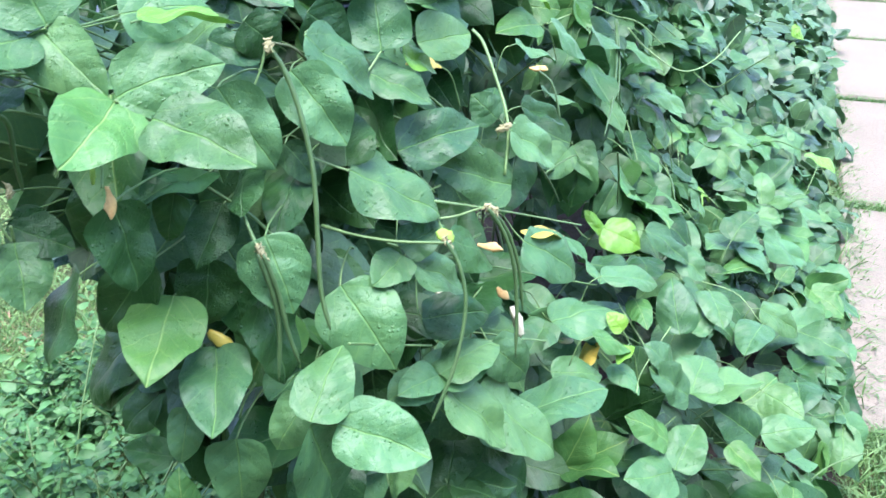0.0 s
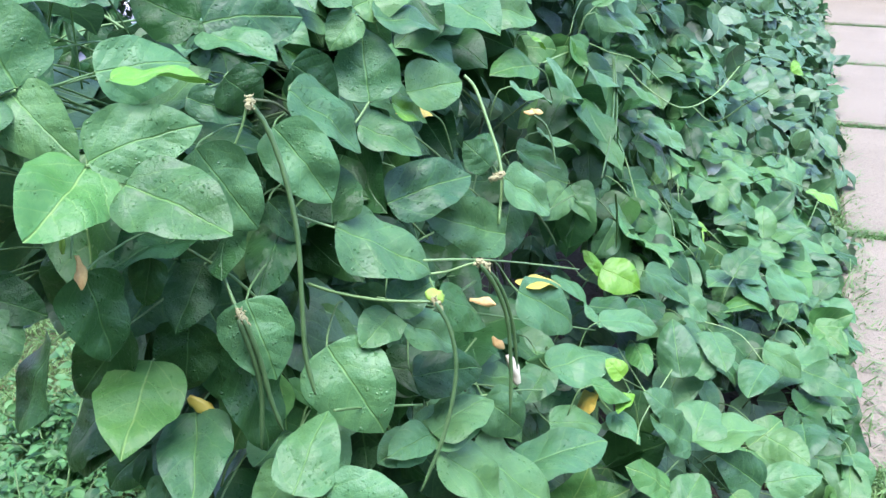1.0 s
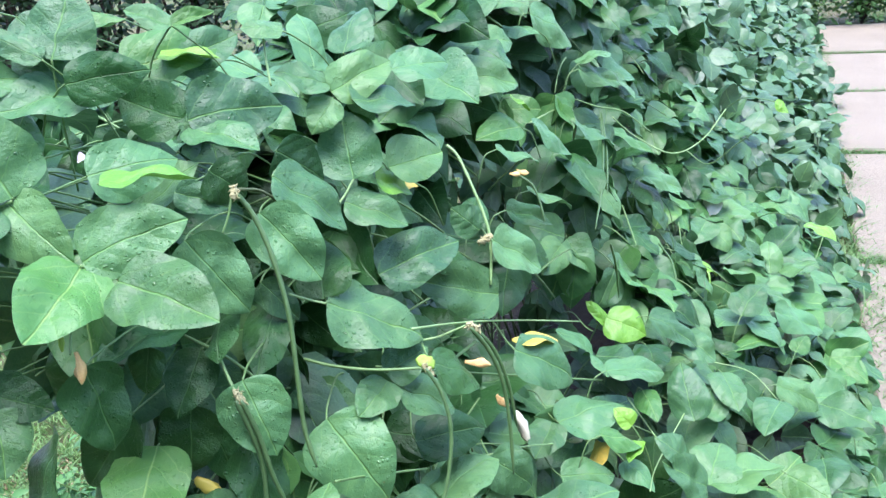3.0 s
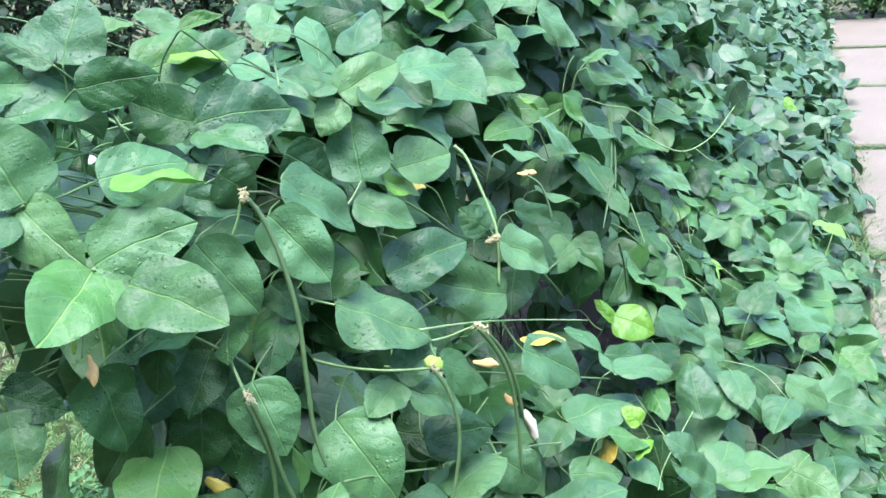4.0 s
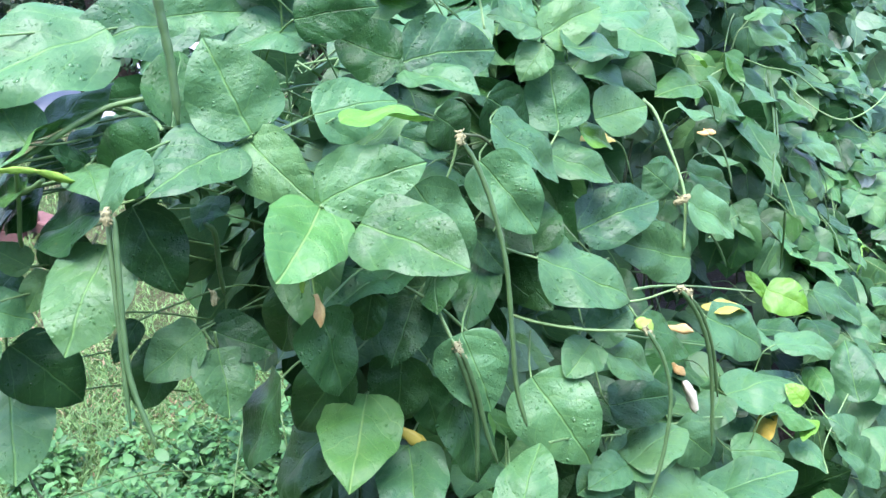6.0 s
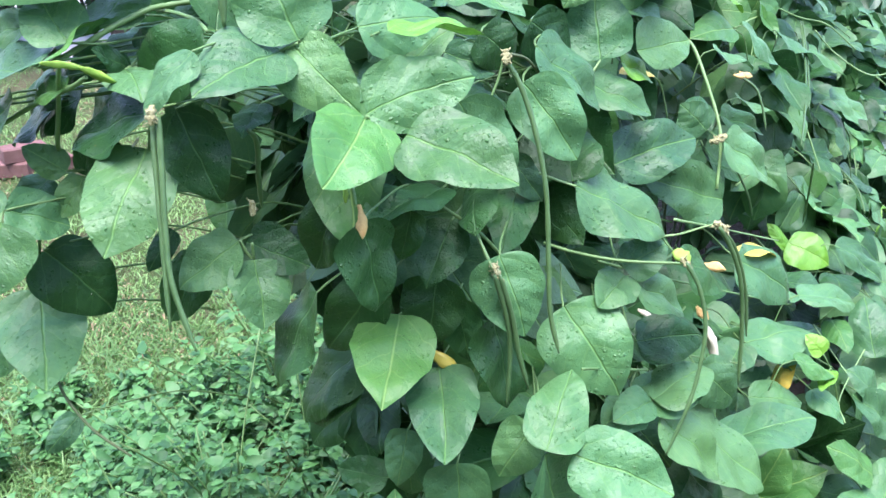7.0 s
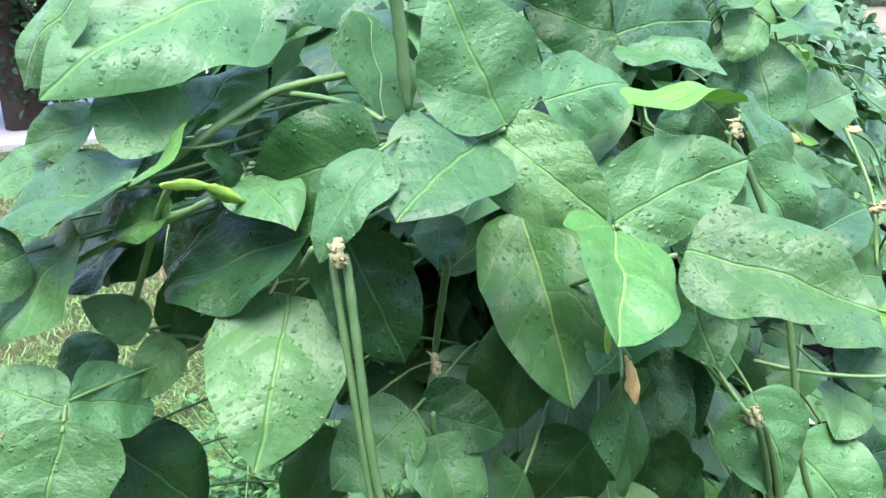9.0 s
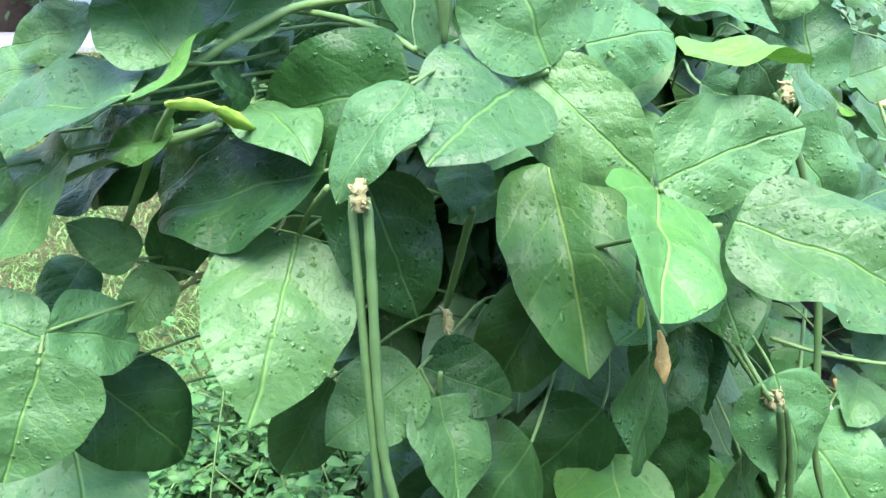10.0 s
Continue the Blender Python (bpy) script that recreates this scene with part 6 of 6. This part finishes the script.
vine_part("stem", POD_PALE, 0.0012, 0.0010, (0.507, 1.571, 0.538), (0.421, 1.395, 0.574), (0.324, 1.211, 0.590), (0.276, 1.049, 0.660))
vine_part("stem", POD_PALE, 0.0010, 0.0008, (0.288, 1.273, 0.680), (0.319, 1.209, 0.644), (0.324, 1.159, 0.646))
vine_part("stem", POD_PALE, 0.0010, 0.0008, (0.509, 1.563, 0.568), (0.575, 1.527, 0.558), (0.614, 1.480, 0.520))
vine_part("stem", STEM, 0.0013, 0.0012, (-0.085, 0.686, 0.970), (-0.065, 0.753, 0.927), (-0.013, 0.824, 0.881))
vine_bit("withered_flower", WITHER, (-0.252, 0.620, 1.150), (-0.250, 0.610, 1.127), 0.0045)
vine_bit("pod_stub", CALYX, (-0.350, 0.666, 1.134), (-0.350, 0.661, 1.122), 0.0025)
vine_bit("pod_stub", CALYX, (-0.387, 0.599, 1.232), (-0.386, 0.594, 1.219), 0.0029)
vine_bit("pod_stub", CALYX, (-0.153, 0.776, 1.226), (-0.151, 0.771, 1.214), 0.0032)
vine_bit("pod_stub", CALYX, (-0.160, 0.690, 1.069), (-0.156, 0.685, 1.056), 0.0024)
vine_bit("pod_stub", CALYX, (0.042, 0.841, 1.039), (0.057, 0.840, 1.033), 0.0034)
vine_bit("pod_stub", CALYX, (0.001, 0.747, 1.049), (0.009, 0.743, 1.036), 0.0025)
vine_bit("pod_stub", CALYX, (0.064, 1.020, 1.059), (0.082, 1.025, 1.068), 0.0036)
vine_bit("pod_stub", CALYX, (-0.165, 0.703, 1.063), (-0.154, 0.697, 1.050), 0.0030)
vine_bit("pod_stub", CALYX, (-0.400, 0.768, 1.370), (-0.393, 0.767, 1.365), 0.0028)
vine_bit("withered_flower", WITHER, (0.119, 1.206, 1.090), (0.133, 1.205, 1.084), 0.0043)
vine_bit("withered_flower", WITHER, (0.038, 0.874, 0.981), (0.065, 0.873, 0.971), 0.0054)
vine_bit("withered_flower", WITHER, (0.075, 1.067, 0.823), (0.089, 1.061, 0.805), 0.0068)
vine_bit("petal", PETAL, (0.100, 1.132, 0.754), (0.116, 1.117, 0.711), 0.0072)
vine_bit("petal", PETAL, (0.183, 1.196, 0.652), (0.205, 1.200, 0.657), 0.0042)
vine_bit("withered_flower", WITHER, (-0.428, 0.744, 1.324), (-0.436, 0.732, 1.292), 0.0040)
vine_bit("flower_bud", BUDS, (-0.460, 0.598, 1.262), (-0.449, 0.632, 1.250), 0.0024)
vine_bit("flower_bud", BUDS, (-0.451, 0.628, 1.251), (-0.439, 0.658, 1.233), 0.0026)
vine_bit("flower_bud", BUDS, (-0.003, 0.761, 1.050), (0.007, 0.757, 1.036), 0.0059)
vine_bit("yellowed_bit", YELLOW, (-0.218, 0.714, 0.968), (-0.197, 0.708, 0.949), 0.0048)
vine_bit("petal", PETAL, (-0.432, 0.648, 1.185), (-0.427, 0.651, 1.192), 0.0010)
vine_bit("petal", PETAL, (-0.462, 0.670, 1.171), (-0.459, 0.673, 1.177), 0.0014)
vine_bit("withered_flower", WITHER, (0.130, 1.227, 1.087), (0.147, 1.226, 1.081), 0.0045)
vine_bit("petal", PETAL, (-0.010, 0.972, 0.870), (0.007, 0.968, 0.860), 0.0027)
vine_part("stem", STEM, 0.0009, 0.0008, (-0.260, 0.638, 1.165), (-0.256, 0.624, 1.158), (-0.252, 0.610, 1.153))
vine_bit("flower_bud", BUDS, (-0.261, 0.624, 1.165), (-0.262, 0.618, 1.152), 0.0018)

# ---- weeds, lawn, tree, far shrubs ----
rng = random.Random(5)
WEED_SHAPES = [leaflet_shape(4, 1, w, 0.25, 0.2, 0.1, 0.0, rng, 0.2, 0.9) for w in (0.44, 0.5, 0.6)]


def weed_plant(x, y, height, rng):
    base = tagged(new("weed"), "low green weed with many small leaves beside the bean row", "weed", "weeds")
    base.location = (x, y, 0)
    shapes = []
    for k in range(rng.randint(6, 8)):
        a = rng.uniform(0, 6.28)
        lean = rng.uniform(0.05, 0.75) * height
        tip = Vector((x + math.cos(a) * lean, y + math.sin(a) * lean, height * rng.uniform(0.45, 1.0)))
        line = smooth_line([(x, y, 0), ((x * 2 + tip.x) / 3, (y * 2 + tip.y) / 3, tip.z * 0.55), tip], 5)
        v, f = tube_shape(line, 0.002, 4)
        part("weed_stem", mesh_of("weed_stem", v, f, STEM), base)
        for p in line[2:]:
            for j in range(5):
                b = rng.uniform(0, 6.28)
                way = Vector((math.cos(b), math.sin(b), rng.uniform(-0.4, 0.4)))
                face = Vector((rng.uniform(-0.9, 0.9), rng.uniform(-1.0, 0.6), 1))
                shapes.append((basis(p + way * 0.012, way, face, rng.uniform(0.012, 0.030) if rng.random() < 0.85 else rng.uniform(0.03, 0.05)), *rng.choice(WEED_SHAPES)))
    tagged(part("weed_leaves", joined("weed_leaves", shapes, WEED), base), "small green weed leaves", "", "", "stuff")


for i in range(125):
    x, y = rng.uniform(-1.5, -0.05), rng.uniform(0.75, 1.95)
    if x < -1.1 - 0.2 * (y - 1.0) and rng.random() < 0.3:
        continue
    weed_plant(x, y, rng.uniform(0.26, 0.48) * (1.0 if x > -0.8 else 0.65 if x > -1.0 else 0.35), rng)


def blade_field(name, spots, material, low, high, label):
    verts, faces = [], []
    for x, y, z in spots:
        a, h = rng.uniform(0, 6.28), rng.uniform(low, high)
        dx, dy = math.cos(a) * 0.0022, math.sin(a) * 0.0022
        b, bend = rng.uniform(0, 6.28), rng.uniform(0.5, 1.7) * h
        ex, ey = math.cos(b) * bend, math.sin(b) * bend
        n = len(verts)
        verts += [(x - dx, y - dy, z), (x + dx, y + dy, z), (x + ex * 0.35 + dx, y + ey * 0.35 + dy, z + h * 0.5),
                  (x + ex * 0.35 - dx, y + ey * 0.35 - dy, z + h * 0.5), (x + ex, y + ey, z + h * rng.uniform(0.3, 0.85))]
        faces += [(n, n + 1, n + 2, n + 3), (n + 3, n + 2, n + 4)]
    return tagged(new(name, mesh_of(name, verts, faces, material, smooth=False)), label, "grass", "", "stuff")


def lawn_spots(count):
    out = []
    while len(out) < count:
        d = 1.3 + 6.5 * rng.random() ** 1.6
        a = radians(rng.uniform(10, 80))
        x, y = -0.35 - math.sin(a) * d, math.cos(a) * d
        out.append((x, y, -0.02))
    return out


def open_spots(count):
    """Spots all over the lawn near the row, clear of the bed and the sidewalk."""
    out = []
    while len(out) < count:
        s, r = rng.uniform(-2.5, 9.0), rng.uniform(-5.0, 4.0)
        if s > 0.55 and -0.95 < r < 0.4 or s > 1.9 and 0.3 < r < 1.6:
            continue
        out.append((*row(s, r, 0)[:2], -0.02))
    return out


blade_field("lawn_grass", lawn_spots(76000) + open_spots(45000), BLADE, 0.012, 0.045, "short green lawn grass")
blade_field("dry_lawn_grass", [p for p in lawn_spots(44000) if noise.noise(Vector((p[0] * 0.9, p[1] * 0.9, 2))) > -0.05], STRAW, 0.008, 0.03, "dry straw-coloured grass lying in the lawn")
wild = [(rng.gauss(-1.2, 0.42), rng.gauss(1.55, 0.5), -0.01) for k in range(13000)]
blade_field("wild_grass", wild, VERGE, 0.02, 0.09, "long tangled grass between the lawn and the weeds")
border = []
for k in range(9000):
    border.append((*row(rng.uniform(0.5, 9.5), -1.02 + rng.gauss(0, 0.09), 0)[:2], -0.01))
blade_field("border_grass", border, BLADE, 0.03, 0.10, "long grass along the lawn side of the bean row")
edge = []
for i in range(5200):
    s = rng.uniform(1.2, 9)
    edge.append((*row(s, 0.385 + rng.gauss(0, 0.035), 0)[:2], 0))
for i in range(5):
    for k in range(1100):
        r = WALK_EDGE + WALK_WIDE * rng.random() ** 1.5
        edge.append((*row(2.02 + i * SLAB + rng.gauss(0, 0.018), r, 0)[:2], 0.0))
for k in range(4500):
    edge.append((*row(min(2.0, rng.gauss(1.85, 0.3)), rng.gauss(0.75, 0.4), 0)[:2], 0.0))
tall = [(*row(rng.uniform(1.3, 7.5), 0.33 + rng.gauss(0, 0.03), 0)[:2], 0.0) for k in range(600)]
blade_field("verge_tall_grass", tall, VERGE, 0.06, 0.15, "tall thin grass between the beans and the sidewalk")
blade_field("verge_grass", edge, VERGE, 0.02, 0.075, "grass in the joints and along the sidewalk's edge")


def leafy_mass(name, spots, size, material, parent, label):
    shapes = []
    for p in spots:
        way = Vector((rng.uniform(-1, 1), rng.uniform(-1, 1), rng.uniform(-0.8, 0.3)))
        face = Vector((rng.uniform(-0.7, 0.7), rng.uniform(-0.9, 0.4), 1))
        shapes.append((basis(p, way, face, size * rng.uniform(0.6, 1.3)), *rng.choice(WEED_SHAPES)))
    return tagged(part(name, joined(name, shapes, material), parent, None), label, "", "", "stuff")


def tree(x, y, height, spread, low, count, label):
    t = tagged(new("tree"), label, "tree")
    t.location = (x, y, 0)
    trunk = smooth_line([(x, y, -0.05), (x + 0.05, y, height * 0.3), (x - 0.05, y + 0.1, height * 0.65), (x, y, height * 0.9)], 5)
    v, f = tube_shape(trunk, [0.16 - 0.11 * i / len(trunk) for i in range(len(trunk))], 10)
    part("trunk", mesh_of("trunk", v, f, BARK), t)
    spots = []
    for k in range(14):
        a = rng.uniform(0, 6.28)
        z0 = height * rng.uniform(0.3, 0.8)
        end = Vector((x + math.cos(a) * spread * rng.uniform(0.6, 1), y + math.sin(a) * spread * rng.uniform(0.6, 1), max(low, z0 + rng.uniform(-0.8, 0.6))))
        line = smooth_line([(x, y, z0), ((x + end.x) / 2, (y + end.y) / 2, (z0 + end.z) / 2 + 0.2), end], 5)
        v, f = tube_shape(line, [0.05 - 0.04 * i / len(line) for i in range(len(line))], 6)
        part("limb", mesh_of("limb", v, f, BARK), t)
        for p in line[3:]:
            for j in range(count // 120):
                spots.append(p + Vector([rng.gauss(0, 0.24) for _ in range(3)]))
    leafy_mass("crown", spots, 0.08, TREE_LEAF, t, "dark green leaves with gaps between them")


tree(-3.3, 6.5, 4.6, 2.0, 0.45, 9000, "dark tree with brown trunk and low leafy limbs")


def shrub(x, y, w, h, count, material, label, low=0.03):
    t = tagged(new("shrub"), label, "shrub", "shrubs at the end of the sidewalk")
    t.location = (x, y, 0)
    spots = []
    for k in range(12):
        a = rng.uniform(0, 6.28)
        tip = Vector((x + math.cos(a) * w * rng.random(), y + math.sin(a) * w * rng.random(), h * rng.uniform(0.5, 1)))
        line = smooth_line([(x, y, 0), ((x + tip.x) / 2, (y + tip.y) / 2, tip.z * 0.6), tip], 4)
        v, f = tube_shape(line, 0.012, 5)
        part("shrub_stem", mesh_of("shrub_stem", v, f, BARK), t)
        for p in line[1:]:
            for j in range(count // 100):
                spots.append(p + Vector([rng.gauss(0, 0.16) for _ in range(3)]))
    leafy_mass("leaves", [p for p in spots if p.z > low], 0.075, material, t, "broad green leaves")


for k in range(6):
    p = row(10.0 + rng.uniform(-0.1, 0.3), -0.4 + k * 0.62, 0)
    shrub(p.x, p.y, 0.6, rng.uniform(0.9, 1.4), 2000, SHRUB_LEAF, "dense green shrub at the end of the sidewalk")

for x, y, h in ((-5.0, 6.9, 1.7), (-4.3, 6.6, 1.6), (-3.7, 6.7, 1.8), (-3.0, 6.5, 1.8), (-2.4, 6.6, 1.8), (-1.8, 6.8, 1.9), (-1.1, 7.2, 1.9), (-0.4, 7.6, 1.8), (0.3, 8.2, 1.8)):
    shrub(x, y, 0.6, h, 1900, TREE_LEAF, "dark leafy shrub behind the lawn", 0.2)


def brick_shape():
    v, f = box_shape(-0.10, 0.10, -0.05, 0.05, 0.0, 0.065, 0.006)
    return mesh_of("brick", v, f, BRICK, smooth=False)


brick_mesh = brick_shape()
for x, y, z, a, b in ((-2.66, 3.72, 0.0, 10, 0), (-2.50, 3.84, 0.0, -32, 3), (-2.60, 3.76, 0.066, 45, 4)):
    ob = tagged(new("brick", brick_mesh), "weathered red clay brick lying loose on the lawn", "brick", "loose bricks")
    ob.matrix_basis = pose(x, y, z - 0.012, 0, b, a)
